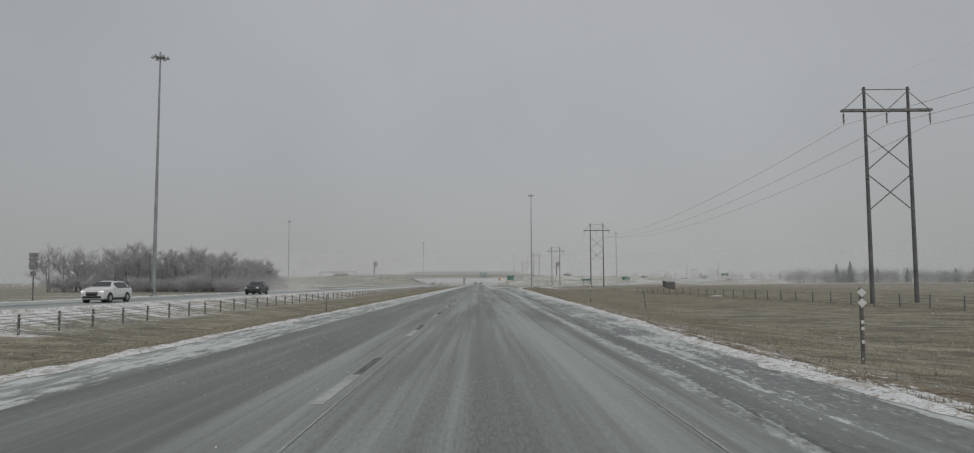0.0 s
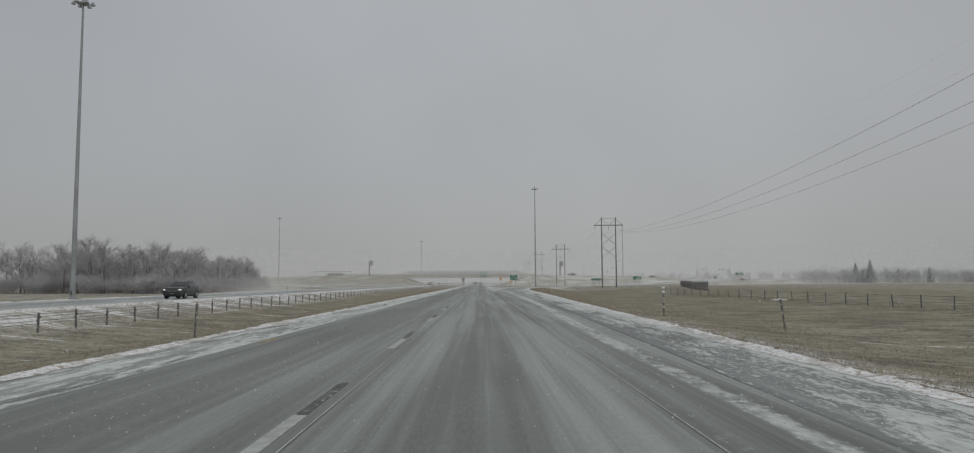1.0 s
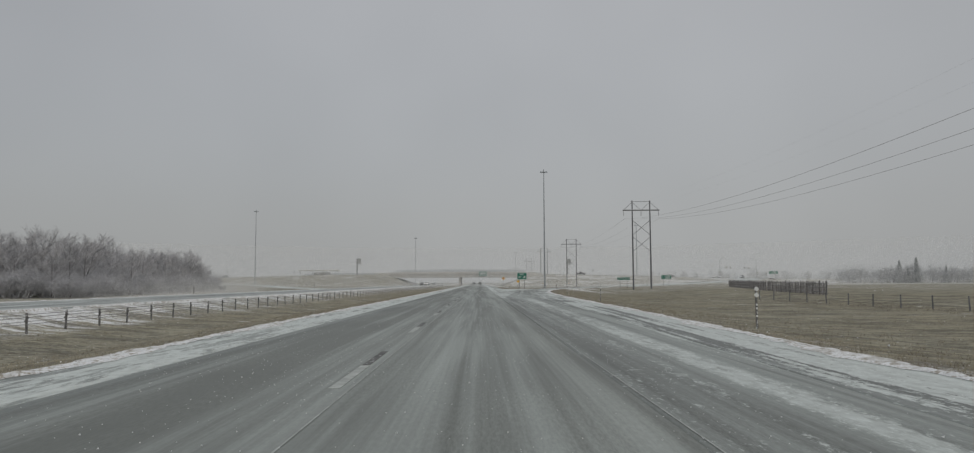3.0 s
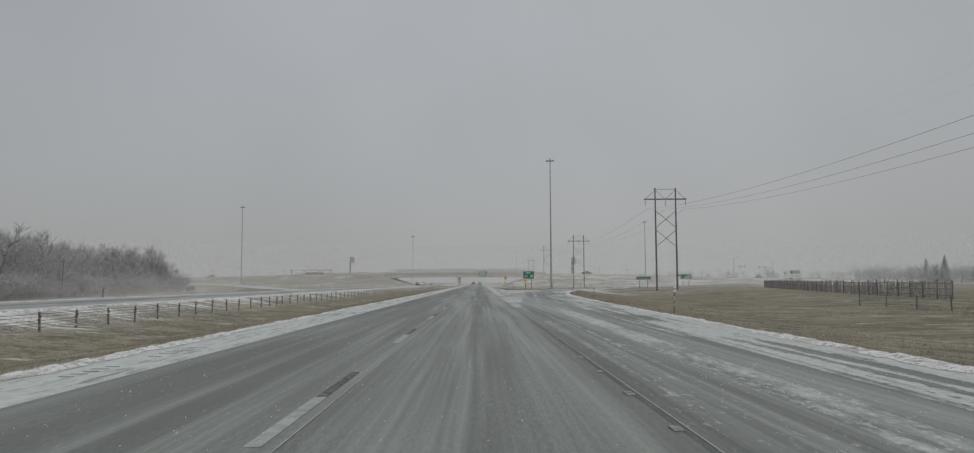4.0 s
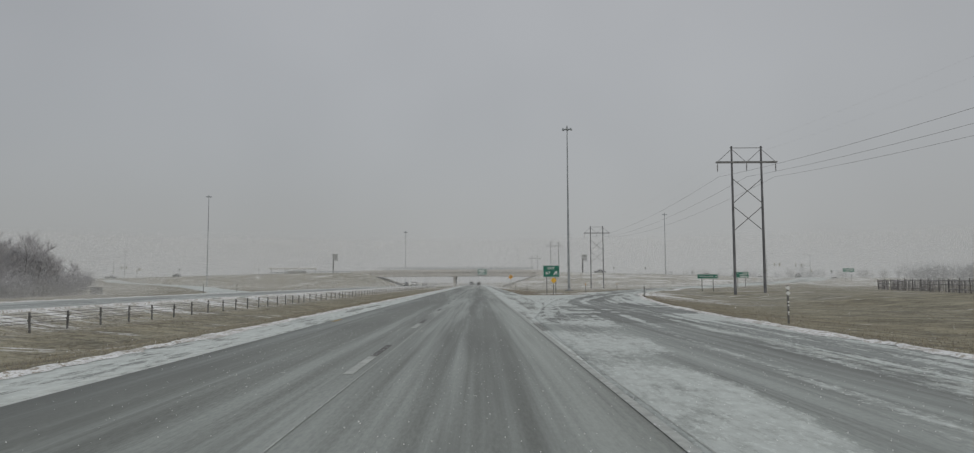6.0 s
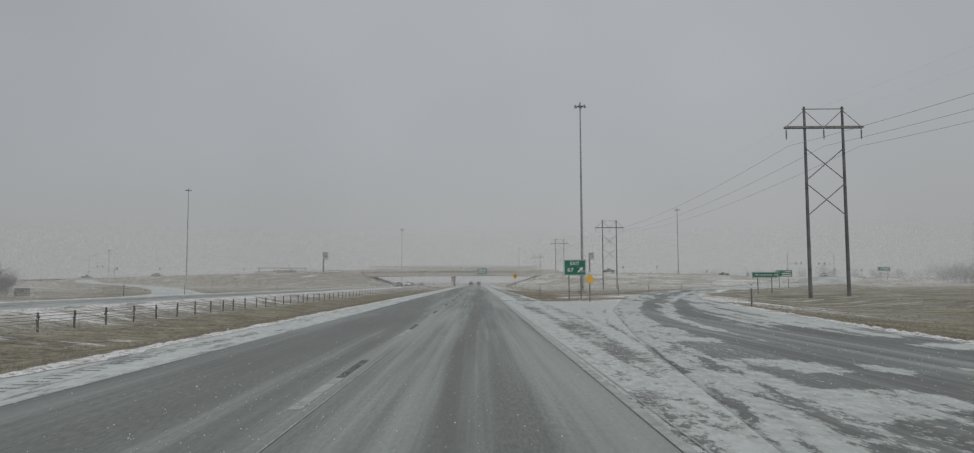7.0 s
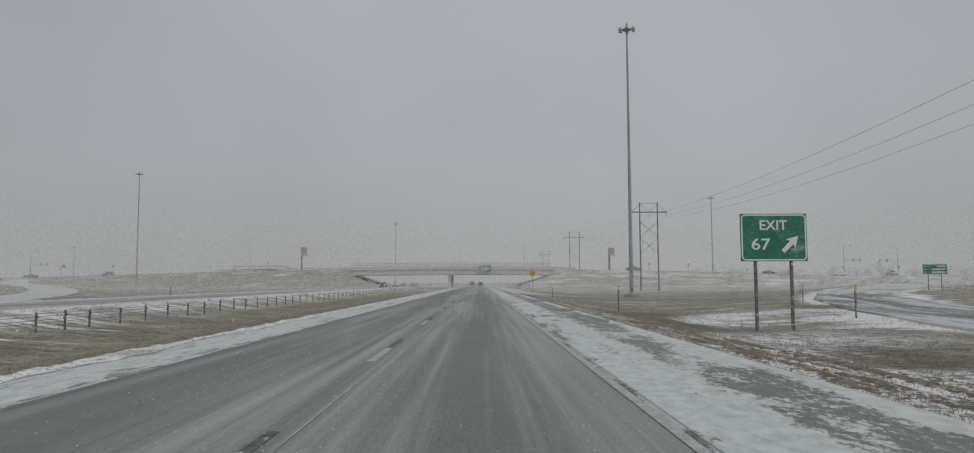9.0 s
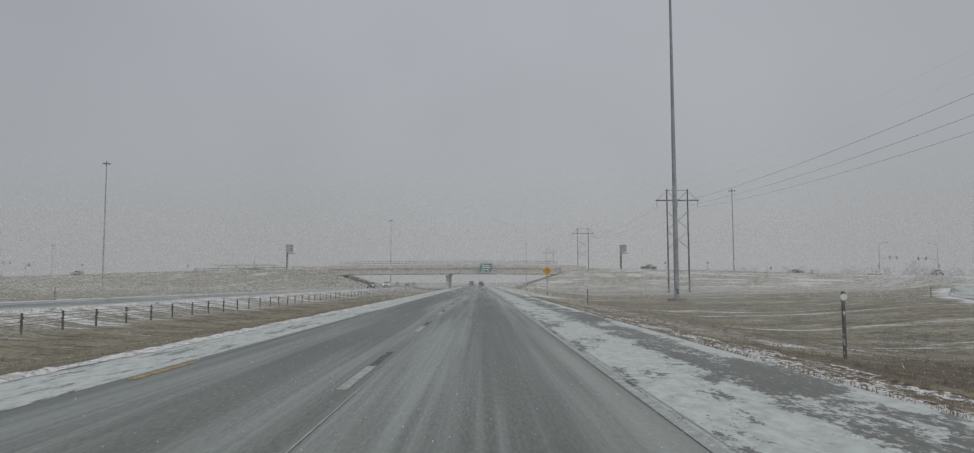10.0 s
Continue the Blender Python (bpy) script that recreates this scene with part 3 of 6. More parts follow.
    for mk in (MARK_A, MARK_B):
        if mk[0][0] < y < mk[0][-1]:
            m = lerp(y, *mk)
            c += 0.26 * ridge(x, m, 0.6) - 0.5 * ridge(x, m, 0.12)
    return max(-0.42, min(0.34, c))


# ---------------------------------------------------------------- ground and roads
gx = ([-2500, -1500, -900, -600, -420, -320, -250] + list(range(-210, -60, 6)) + list(range(-60, -40, 3)) + [-38.2, -37] + [-31, -25.2, -24, -23, -22, -21.5, -20.5, -19, -17.5, -15.5, -13.5, -12, -10.8, -9.5, -8.5, -7.7, -6.9, -5]
      + [0, 3, 4.4, 4.75, 5.1, 5.6, 6.2] + [7 + 0.75 * i for i in range(30)] + list(range(30, 62, 2)) + list(range(62, 200, 6)) + [210, 240, 280, 340, 420, 600, 900, 1500, 2500])
gy = [-400, -200, -120, -80] + list(range(-60, 470, 3)) + list(range(470, 580, 2)) + list(range(580, 640, 6)) + [660, 700, 760, 850, 1000, 1300, 1800, 2500, 3500]
rows = ground_rows = [[(x, y, ground_z(x, y)) for x in gx] for y in gy]


def lie(x, y):
    """Height of the ground sheet itself, between its corners."""
    i = max(k for k in range(len(gx) - 1) if gx[k] <= x)
    j = max(k for k in range(len(gy) - 1) if gy[k] <= y)
    u, v = (x - gx[i]) / (gx[i + 1] - gx[i]), (y - gy[j]) / (gy[j + 1] - gy[j])
    a, b, c, d = (ground_rows[j + q][i + p][2] for q, p in ((0, 0), (0, 1), (1, 0), (1, 1)))
    return (a * (1 - u) + b * u) * (1 - v) + (c * (1 - u) + d * u) * v


grid_mesh("ground", rows, M_GROUND, {"snow": [snow_amount(x, y) for y in gy for x in gx], "mud": [mud_amount(x, y) for y in gy for x in gx]}, "structure", "tan dry grass dusted with patches of drifted snow", "ground")


def strip(name, left, right, ys, mat, label, z=None, cols=4, category="road", drop=0.12, cover=False):
    """Pavement between two edges given as functions of y, with a vertical lip at each side."""
    out = []
    for y in ys:
        l, r, zz = left(y), right(y), (z(y) if z else 0.0)
        row = [(l, y, zz - drop)] + [(l + (r - l) * i / cols, y, zz) for i in range(cols + 1)] + [(r, y, zz - drop)]
        out.append(row)
    at = {"cover": [cover_at(x, y) for row in out for x, y, _ in row]} if cover else None
    return grid_mesh(name, out, mat, at, "structure", label, category)


YS = [-60 + 3 * i for i in range(320)]
ramp_z = lambda y: lerp(y, RAMP_Y, RAMP_Z)
strip("road", lambda y: -5.25, lambda y: 1.86, YS, M_ROAD, "grey highway lanes streaked with blowing snow", cols=6)
strip("shoulder_left", lambda y: -6.9, lambda y: -5.25, YS, M_SHOULDER_L, "snow-packed inner shoulder with bare patches", category="shoulder")
Y1 = [-60 + 3 * i for i in range(20)] + [1.0 * i for i in range(132)] + [132 + 0.75 * i for i in range(129)]
Y2 = [NOSE + 0.75 * i for i in range(90)] + [y for y in YS if 296 < y < 500]
YM = [NOSE + 0.75 * i for i in range(160)] + [y for y in YS if y > 349]
strip("road_exit_lane", ramp_l, lambda y: ramp_r(y) - 2.1, [y for y in Y1 if y < 174.1], M_EXIT, "exit lane with wheel tracks in thin snow", lambda y: 0.0, 28, cover=True)
strip("road_ramp_start", ramp_l, lambda y: ramp_r(y) - 2.1, [174 + 0.4 * i for i in range(136)], M_TAPER, "wind-scoured start of the exit ramp with tongues of snow", lambda y: 0.0, 36, cover=True)
strip("shoulder_right", lambda y: ramp_r(y) - 2.1, ramp_r, Y1, M_SHOULDER_R, "outer shoulder mottled with wind-packed snow", cols=20, category="shoulder", cover=True)
strip("pavement_gore", lambda y: 1.86, lambda y: max(1.861, ramp_l(y)), [y for y in Y1 if y >= 159], M_GORE, "paved gore under patchy packed snow", cols=40, category="pavement", cover=True)
strip("road_ramp", ramp_l, ramp_r, Y2, M_RAMP, "curving exit ramp with snow between the wheel tracks", ramp_z, 36, cover=True)
strip("shoulder_main", lambda y: 1.86, lambda y: 4.7, YM, M_SHOULDER_M, "main shoulder half covered by packed snow", cols=18, category="shoulder", cover=True)
strip("road_opposite", lambda y: -37.0, lambda y: -25.3, YS, M_OPP, "opposite carriageway whitened by blowing snow", lambda y: -0.05, 6)
for nm, a, b in (("road_cross_west", -400, -53), ("road_cross_east", 28, 456)):
    xs = [a + (b - a) * i / 50 for i in range(51)]
    grid_mesh(nm, [[(x, cross_y(x) + o, crest(x)) for o in (-9.5, -4, 0, 4, 9.5)] for x in xs], M_CROSS, None, "structure", "snow-dusted crossing road on its embankment", "road")
lr = []
for k in range(len(LRAMP) * 6 - 6):
    i, t = divmod(k, 6)
    t /= 6
    (x0, y0), (x1, y1) = LRAMP[i], LRAMP[i + 1]
    nx, ny = (y1 - y0), -(x1 - x0)
    ln = math.hypot(nx, ny)
    cx, cy = x0 + (x1 - x0) * t, y0 + (y1 - y0) * t
    zz = lramp_at(cx, cy)[1]
    lr.append([(cx + nx / ln * o, cy + ny / ln * o, zz - 0.04) for o in (-4.2, -1.3, 1.3, 4.3)])
grid_mesh("road_ramp_opposite", lr, M_RAMP_FAR, None, "structure", "snowy slip road down from the crossing road", "road")


def snow_bank(name, edge, y0, y1, z=None, wide=0.55, high=0.10, step=0.4, side=1):
    """A ragged ridge of ploughed snow along an edge."""
    out, y = [], y0
    while y < y1:
        x, zz = edge(y), (z(y) if z else 0.0)
        a = 0.7 + 0.7 * noise.noise((y * 0.5, x, 1)) + 0.5 * noise.noise((y * 2.1, 0, 4)) + 0.6 * noise.noise((y * 5.3, x, 6))
        w = wide * max(0.25, 0.75 + 1.1 * noise.noise((y * 0.21, 3, 1)) + 0.55 * noise.noise((y * 1.3, 1, 8)))
        h = max(0.02, high * a)
        j = 0.10 * noise.noise((y * 1.7, 5, 2))
        j2 = 0.14 * noise.noise((y * 2.3, 2, x)) + 0.08 * noise.noise((y * 6.1, 4, x))
        row = [(x + side * (j - w), y, zz + 0.006), (x + side * (j - w * 0.45), y, zz + h * 0.7), (x + side * j * 0.5, y, zz + h), (x + side * (w * 0.35 + j2), y, zz + h * 0.5), (x + side * (w * 0.7 + j2), y, zz - 0.42)]
        out.append(row if side > 0 else row[::-1])
        y += step
    return grid_mesh(name, out, M_SNOW, None, "stuff", "ragged ridge of ploughed snow along the pavement", "snow")


snow_bank("snow_ridge", lambda y: -6.95, -6, 420, None, 0.36, 0.06, 0.25, -1)
snow_bank("snow_ridge", ramp_r, -6, 244, ramp_z, 0.40, 0.06, 0.25)
snow_bank("snow_ridge", lambda y: -25.4, 15, 420, lambda y: -0.05, 0.7, 0.06, 0.8)
DRIFT_AT = (36.2, 115.0)
rows = []
for j in range(13):                                    # a drift left at the foot of the farm fence
    v = j / 6 - 1
    rows.append([(DRIFT_AT[0] + 1.05 * u * (1 + 0.25 * noise.noise((u * 2, v * 2, 3))), DRIFT_AT[1] + 1.5 * v, lie(DRIFT_AT[0] + u, DRIFT_AT[1] + 1.5 * v) - 0.04 + 0.20 * max(0.0, 1 - u * u - v * v + 0.5 * noise.noise((u * 2.3, v * 2.3, 8)))) for u in (k / 6 - 1 for k in range(13))])
grid_mesh("snow_drift", rows, M_SNOW, None, "structure", "small white snow drift at the foot of the farm fence", "snow")
snow_bank("snow_ridge", lambda y: -37.0, 30, 420, lambda y: -0.05, 0.8, 0.09, 0.8, -1)



def track(name, xf, y0, y1, w, mat, seed, label, z=None, step=1.0, gap=0.35, lift=0.010, category="snow"):
    """A ragged narrow line left between wheel tracks, broken here and there; xf and z give its place over y."""
    verts, faces, y, linked = [], [], y0, False
    while y <= y1:
        v = noise.noise((y * 0.11, seed * 3.7, 0)) + 0.4 * noise.noise((y * 0.5, seed, 5))
        if v > -gap:
            ww = w * max(0.15, 0.55 + 0.8 * v + 0.5 * noise.noise((y * 3.1, seed, 2)))
            x = xf(y) + 0.05 * noise.noise((y * 0.2, seed, 9))
            zz = (z(y) if z else 0.0) + lift
            verts += [(x - ww / 2, y, zz - 0.004), (x, y, zz + 0.006), (x + ww / 2, y, zz - 0.004)]
            n = len(verts)
            if linked:
                faces += [(n - 6, n - 5, n - 2, n - 3), (n - 5, n - 4, n - 1, n - 2)]
        linked = v > -gap
        y += step
    me = bpy.data.meshes.new(name)
    me.from_pydata(verts, [], faces)
    me.materials.append(mat)
    return tagged(new(name, me), label, category, kind="stuff")


M_TRACK = pavement("track_snow", (0.30, 0.325, 0.315), 0.9, 0.62, 0.1, 2.0, 0.3)
TL = "thin line of packed snow between wheel tracks"
for k, f in enumerate((0.62, 0.80)):
    track("snow_track", lambda y, f=f: ramp_l(y) + f * (ramp_r(y) - ramp_l(y)), 232, 420, (0.14, 0.22)[k], M_TRACK, 10 + k, TL, ramp_z)
# verge torn up by wheels and ploughs: mud, frozen clods and snow in long furrows
def churn_material():
    m, nt, b = material("churned_mud_and_snow", 0.95)
    fine, mid = world_noise(nt, 7, 1, 0.8, 1, 6, 0.8, 4), world_noise(nt, 1.6, 1, 0.22, 1, 5, 0.7, 9)
    c = mix_col(nt, span(nt, fine, 0.40, 0.60), (0.085, 0.07, 0.052), (0.24, 0.20, 0.145))
    c = mix_col(nt, span(nt, world_noise(nt, 2.2, 1, 0.4, 1, 5, 0.7, 14), 0.5, 0.62, 0, 0.8), c, (0.27, 0.235, 0.165))
    at = nt.nodes.new("ShaderNodeAttribute")
    at.attribute_name = "snow"
    sn = math_node(nt, "ADD", math_node(nt, "MULTIPLY", fine, 0.5), math_node(nt, "MULTIPLY", mid, 0.5))
    sn = math_node(nt, "ADD", sn, at.outputs["Fac"])
    c = mix_col(nt, math_node(nt, "MULTIPLY", span(nt, sn, 0.52, 0.58), span(nt, fine, 0.3, 0.6, 0.6, 0.95)), c, SNOW)
    nt.links.new(c, b.inputs["Base Color"])
    bump(nt, b, fine, 0.8, 0.05)
    return m


M_CHURN = churn_material()


def churned_verge(inner, outer, y0, y1, step, cols, snow, deep, fade=4.0):
    """Furrowed ground between two edges, sinking into the ground sheet at its borders."""
    rows, at = [], []
    n = int((y1 - y0) / step)
    for i in range(n + 1):
        y = y0 + (y1 - y0) * i / n
        a, b = inner(y), outer(y) + 0.5 * noise.noise((y * 0.35, 4, 1))
        end = min(1.0, (y - y0) / fade, (y1 - y) / fade)
        row = []
        for k in range(cols + 1):
            u = k / cols
            x = a + (b - a) * u + 0.04 * noise.noise((y * 3, u * 30, 5))
            side = min(1.0, u * 8, (1 - u) * 3.0) * end
            furrow = noise.noise((x * 2.6, y * 0.16, 3)) * 0.6 + noise.noise((x * 5.5, y * 0.5, 7)) * 0.5 + noise.noise((x * 9, y * 6, 2)) * 0.45
            row.append((x, y, lie(x, y) - 0.03 + side * (0.045 + deep * furrow)))
            at.append(snow(u, y) - 0.16 * furrow)
        rows.append(row)
    return grid_mesh("churned_verge", rows, M_CHURN, {"snow": at}, "stuff", "furrowed verge of frozen mud clods and snow", "mud")


churned_verge(lambda y: lerp(y, (226, 232, 246, 262, 300), (4.9, 4.78, 5.0, 5.15, 5.05)), lambda y: lerp(y, (226, 232, 240, 250, 262, 300), (9.8, 9.0, 7.9, 7.6, 7.0, 5.9)),
              226.5, 300, 0.14, 44, lambda u, y: lerp(u, (0, 0.12, 0.35, 0.7, 1), (0.16, 0.02, 0.02, 0.02, 0.08)) + lerp(y, (245, 275), (0, 0.04)), 0.06)
churned_verge(lambda y: ramp_r(y) + 0.12, lambda y: ramp_r(y) + lerp(y, (4, 14, 30, 60), (3.0, 2.4, 1.1, 0.8)), 4, 62, 0.14, 22, lambda u, y: lerp(u, (0, 0.3, 1), (0.0, 0.05, -0.07)) - lerp(y, (20, 45), (0, 0.06)), 0.05)
# painted lines
for k in range(-1, 47):
    y = lerp(k, (-1, 0, 3, 6, 10, 11, 17, 23, 47), (0.5, 11.25, 42.8, 75.6, 118.6, 129.7, 196.7, 264.4, 536.0))
    for nm, mt, a, b, w in (("lane_dash", M_LINE, y - 2.7, y, 0.15), ("contrast_dash", M_TAR, y + 0.02, y + 2.5, 0.12)):
        bm = box((-1.88, (a + b) / 2, 0.004), (w, b - a, 0.006))
        tagged(link_mesh(nm, bm, mt), "worn painted dash on the highway", "road marking", "lane dashes", "structure")
for nm, x, y0, y1, w, mt in (("edge_line_white", 1.80, 150, 640, 0.15, M_LINE), ("joint_line", -1.66, -8, 300, 0.025, M_LINE), ("joint_line_right", 1.95, 4, 330, 0.024, M_LINE)):
    n = int((y1 - y0) / 4)
    rows = []
    for i in range(n + 1):
        y = y0 + (y1 - y0) * i / n
        ww = w * (0.8 + 0.35 * noise.noise((y * 0.4, x, 0)))
        rows.append([(x - ww / 2, y, 0.007), (x + ww / 2, y, 0.007)])
    grid_mesh(nm, rows, mt, None, "structure", "painted line half hidden by snow", "road marking")
for y0, y1 in ((42, 43.2), (176, 177.4), (247, 248.2), (262.8, 265.2)):
    tagged(link_mesh("yellow_line", box((-5.08, (y0 + y1) / 2, 0.005), (0.12, y1 - y0, 0.008)), M_YELLOW), "yellow edge line showing through snow", "road marking", "yellow lines", "structure")
for i in range(23):
    y = 103.6 + 2.22 * i
    tagged(link_mesh("exit_dot", box((1.84, y, 0.006), (0.10, 0.18 + 0.16 * (i * 7 % 5) / 4, 0.006)), M_DOT), "short white dotted lane mark", "road marking", "dotted line", "structure")
bm = bmesh.new()
for y0, y1 in ((25, 34), (66, 73), (110, 115), (184, 196)):
    y = y0
    while y < y1:
        bare = noise.noise((y * 0.45, 3, 8)) + 0.5 * noise.noise((y * 2.9, 1, 2))
        if bare > -0.1:
            add_box(bm, (-6.05 + 0.12 * noise.noise((y * 1.7, 0, 5)), y, 0.004), (0.16 + 0.30 * min(1, bare + 0.3), 0.05, 0.006))
        y += 0.33
tagged(link_mesh("rumble_strip", bm, M_GROOVE), "rows of dark rumble grooves in snow", "rumble strip", kind="stuff")

# ---------------------------------------------------------------- high-mast lamps


def high_mast(x, y, h, label):
    z = ground_z(x, y)
    t = thing("high_mast_lamp", x, y, z - 0.1, 0, label, "street lamp", "high-mast lamps")
    part("foundation", rod((0, 0, -0.3), (0, 0, 0.40), 1.15, 1.1, 20), M_FOOTING, t, "round grey concrete footing")
    bm = bmesh.new()
    add_rod(bm, (0, 0, 0.42), (0, 0, h * 0.5), 0.33, 0.23, 12)
    add_rod(bm, (0, 0, h * 0.5), (0, 0, h), 0.225, 0.12, 12)
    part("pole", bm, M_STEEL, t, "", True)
    bm = rod((0, 0, 0.40), (0, 0, 0.52), 0.55, 0.55, 12)
    part("base_plate", bm, M_STEEL, t)
    part("access_door", box((0, -0.335, 1.2), (0.22, 0.05, 0.6), 0.02), M_DARKSTEEL, t)
    part("head_frame", add_rod(rod((0, 0, h - 0.1), (0, 0, h + 0.65), 0.2, 0.12, 10), (0, 0, h - 0.45), (0, 0, h - 0.3), 0.75, 0.75, 14), M_STEEL, t)
    for k in range(6):
        a = k * math.pi / 3 + 0.3
        c, s = math.cos(a), math.sin(a)
        bm = rod((0.6 * c, 0.6 * s, h - 0.37), (1.05 * c, 1.05 * s, h - 0.30), 0.05)
        add_rod(bm, (1.2 * c, 1.2 * s, h - 0.55), (1.15 * c, 1.15 * s, h - 0.1), 0.30, 0.16, 10)
        part("luminaire", bm, M_STEEL, t, "bell-shaped grey luminaire")
    return t


for x, y, h in ((-53.7, 123.7, 40.6), (23.2, 340.9, 42.3), (-131.5, 514.0, 44.8), (98.7, 542.9, 34.2), (-53.0, 695.0, 39.5), (-275.0, 735.0, 27.0), (40, 905, 36.0)):
    high_mast(x, y, h, "tall tapered galvanised mast with a ring of lamps")

# ---------------------------------------------------------------- power line


def make_pylon():
    t = thing("power_pylon", 0, 0, 0, 0, "H-frame power pylon of dark weathered wooden poles", "power pylon", "power line")
    hw, top = 2.15, 21.3
    for s in (-1, 1):
        p = part("pole", rod((s * hw, 0, -0.6), (s * hw, 0, top), 0.22, 0.135, 12), M_WOOD, t, "", True)
        part("pole_cap", rod((s * hw, 0, top), (s * hw, 0, top + 0.12), 0.16, 0.10, 10), M_DARKSTEEL, p)
    for o in (-0.2, 0.2):
        part("crossarm", box((0, o, top - 2.25), (8.9, 0.11, 0.25), 0.02), M_ARM, t, "paired timber crossarm")
    part("top_tie", box((0, 0, top - 0.15), (2 * hw + 0.5, 0.08, 0.09), 0.01), M_ARM, t)
    for s in (-1, 1):
        part("arm_brace", rod((s * hw, 0.0, top - 0.3), (s * 4.2, 0, top - 2.15), 0.042, n=6), M_ARM, t)
        part("arm_brace", rod((s * hw, 0.0, top - 0.3), (s * 0.15, 0, top - 2.15), 0.042, n=6), M_ARM, t)
    for z0, z1 in ((16.6, 13.0), (12.6, 9.0)):
        for s in (-1, 1):
            part("cross_brace", rod((s * hw, s * 0.18, z0), (-s * hw, s * 0.18, z1), 0.058, n=6), M_ARM, t)
    for x in (-4.25, 0, 4.25):
        bm = rod((x, 0, top - 2.4), (x, 0, top - 3.65), 0.03, n=6)
        for k in range(9):
            add_rod(bm, (x, 0, top - 2.62 - 0.105 * k), (x, 0, top - 2.58 - 0.105 * k), 0.125, 0.05, 8)
        part("insulator", bm, M_PORCELAIN, t, "string of dark insulator discs")
    for z in (3.0, 12.1, 16.0):
        for s in (-1, 1):
            part("pole_band", rod((s * hw, 0, z), (s * hw, 0, z + 0.12), 0.232 - z * 0.004, n=12), M_DARKSTEEL, t)
    return t


PYL = [(40.2, -118), (40.3, 72.8), (40.65, 260.8), (40.9, 406.4), (41.2, 552), (41.5, 700)]
first = make_pylon()
tops = []
for i, (x, y) in enumerate(PYL):
    z = ground_z(x, y) if y < 540 else max(ground_z(x, y), -0.2)
    m = pose(x, y, z, 0, 0, -1.5 if i < 3 else 0)
    if i == 0:
        first.matrix_world = m
    else:
        c = copy_thing(first, m)
        if i == 2:
            c.scale = (1.03, 1.03, 1.04)
    tops.append((x, y, z))


def wire(a, b, sag, r, name="power_wire"):
    n = 24
    pts = []
    for i in range(n + 1):
        t = i / n
        p = Vector(a).lerp(Vector(b), t)
        p.z -= 4 * sag * t * (1 - t)
        pts.append(p)
    rows = [[(p.x + r * math.cos(k * math.pi * 2 / 5), p.y, p.z + r * math.sin(k * math.pi * 2 / 5)) for k in range(6)] for p in pts]
    ob = grid_mesh(name, rows, M_WIRE, None, "", "thin dark overhead wire strung between pylons", "power wire")
    tagged(ob, group="power wires")


for a, b in zip(tops, tops[1:]):
    for o in (-4.25, 0, 4.25):
        wire((a[0] + o, a[1], a[2] + 17.6), (b[0] + o, b[1], b[2] + 17.6), 3.6 * ((b[1] - a[1]) / 188) ** 2, 0.018)
    for o in (-2.15, 2.15):
        wire((a[0] + o, a[1], a[2] + 21.4), (b[0] + o, b[1], b[2] + 21.4), 2.6 * ((b[1] - a[1]) / 188) ** 2, 0.003, "shield_wire")

# ---------------------------------------------------------------- bridge
BY0, BY1 = 513.0, 539.0
XL, XR = -52.8, 27.9


def deck_z(x):
    return 6.55 + 0.3 * (1 - ((x + 12.5) / 40) ** 2)


bridge = thing("highway_bridge", -12.5, 526, 0, 0, "pale concrete girder bridge with steel railing over the highway", "bridge")


def across(name, mat, y0, y1, za, zb, x0=XL, x1=XR, label="", parent=bridge, n=24):
    """A bar along the bridge between two y, its under and upper side given over the deck line."""
    bm = bmesh.new()
    rings = []
    for i in range(n + 1):
        x = x0 + (x1 - x0) * i / n
        d = deck_z(x)
        rings.append([bm.verts.new((x + 12.5, y - 526, z)) for y, z in ((y0, d + za), (y1, d + za), (y1, d + zb), (y0, d + zb))])
    for r0, r1 in zip(rings, rings[1:]):
        for k in range(4):
            bm.faces.new((r0[k], r0[(k + 1) % 4], r1[(k + 1) % 4], r1[k]))
    bm.faces.new(rings[0])
    bm.faces.new(rings[-1][::-1])
    bmesh.ops.recalc_face_normals(bm, faces=bm.faces)
    return part(name, bm, mat, parent, label)


across("deck", M_CONCRETE, BY0 - 0.5, BY1 + 0.5, -0.35, 0.0, label="concrete deck slab")
for k in range(7):
    y = BY0 + 0.5 + (BY1 - BY0 - 1) * k / 6
    across("girder", M_CONCRETE if k in (0, 6) else M_CONCRETE_D, y - 0.25, y + 0.25, -2.15, -0.35, n=16)
    across("girder_flange", M_CONCRETE if k in (0, 6) else M_CONCRETE_D, y - 0.42, y + 0.42, -2.35, -2.15, n=16)
for y in (BY0 - 0.45, BY1 + 0.15):
    across("parapet", M_CONCRETE, y, y + 0.3, 0.0, 0.82, label="solid concrete parapet")
    for zz in (1.30, 1.92):
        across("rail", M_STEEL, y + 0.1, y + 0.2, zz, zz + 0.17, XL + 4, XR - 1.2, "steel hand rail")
    n = 27
    for i in range(n):
        x = XL + 4 + (XR - 1.2 - XL - 4) * i / (n - 1)
        part("rail_post", box((x + 12.5, y + 0.15 - 526, deck_z(x) + 1.42), (0.12, 0.12, 1.25)), M_STEEL, bridge)
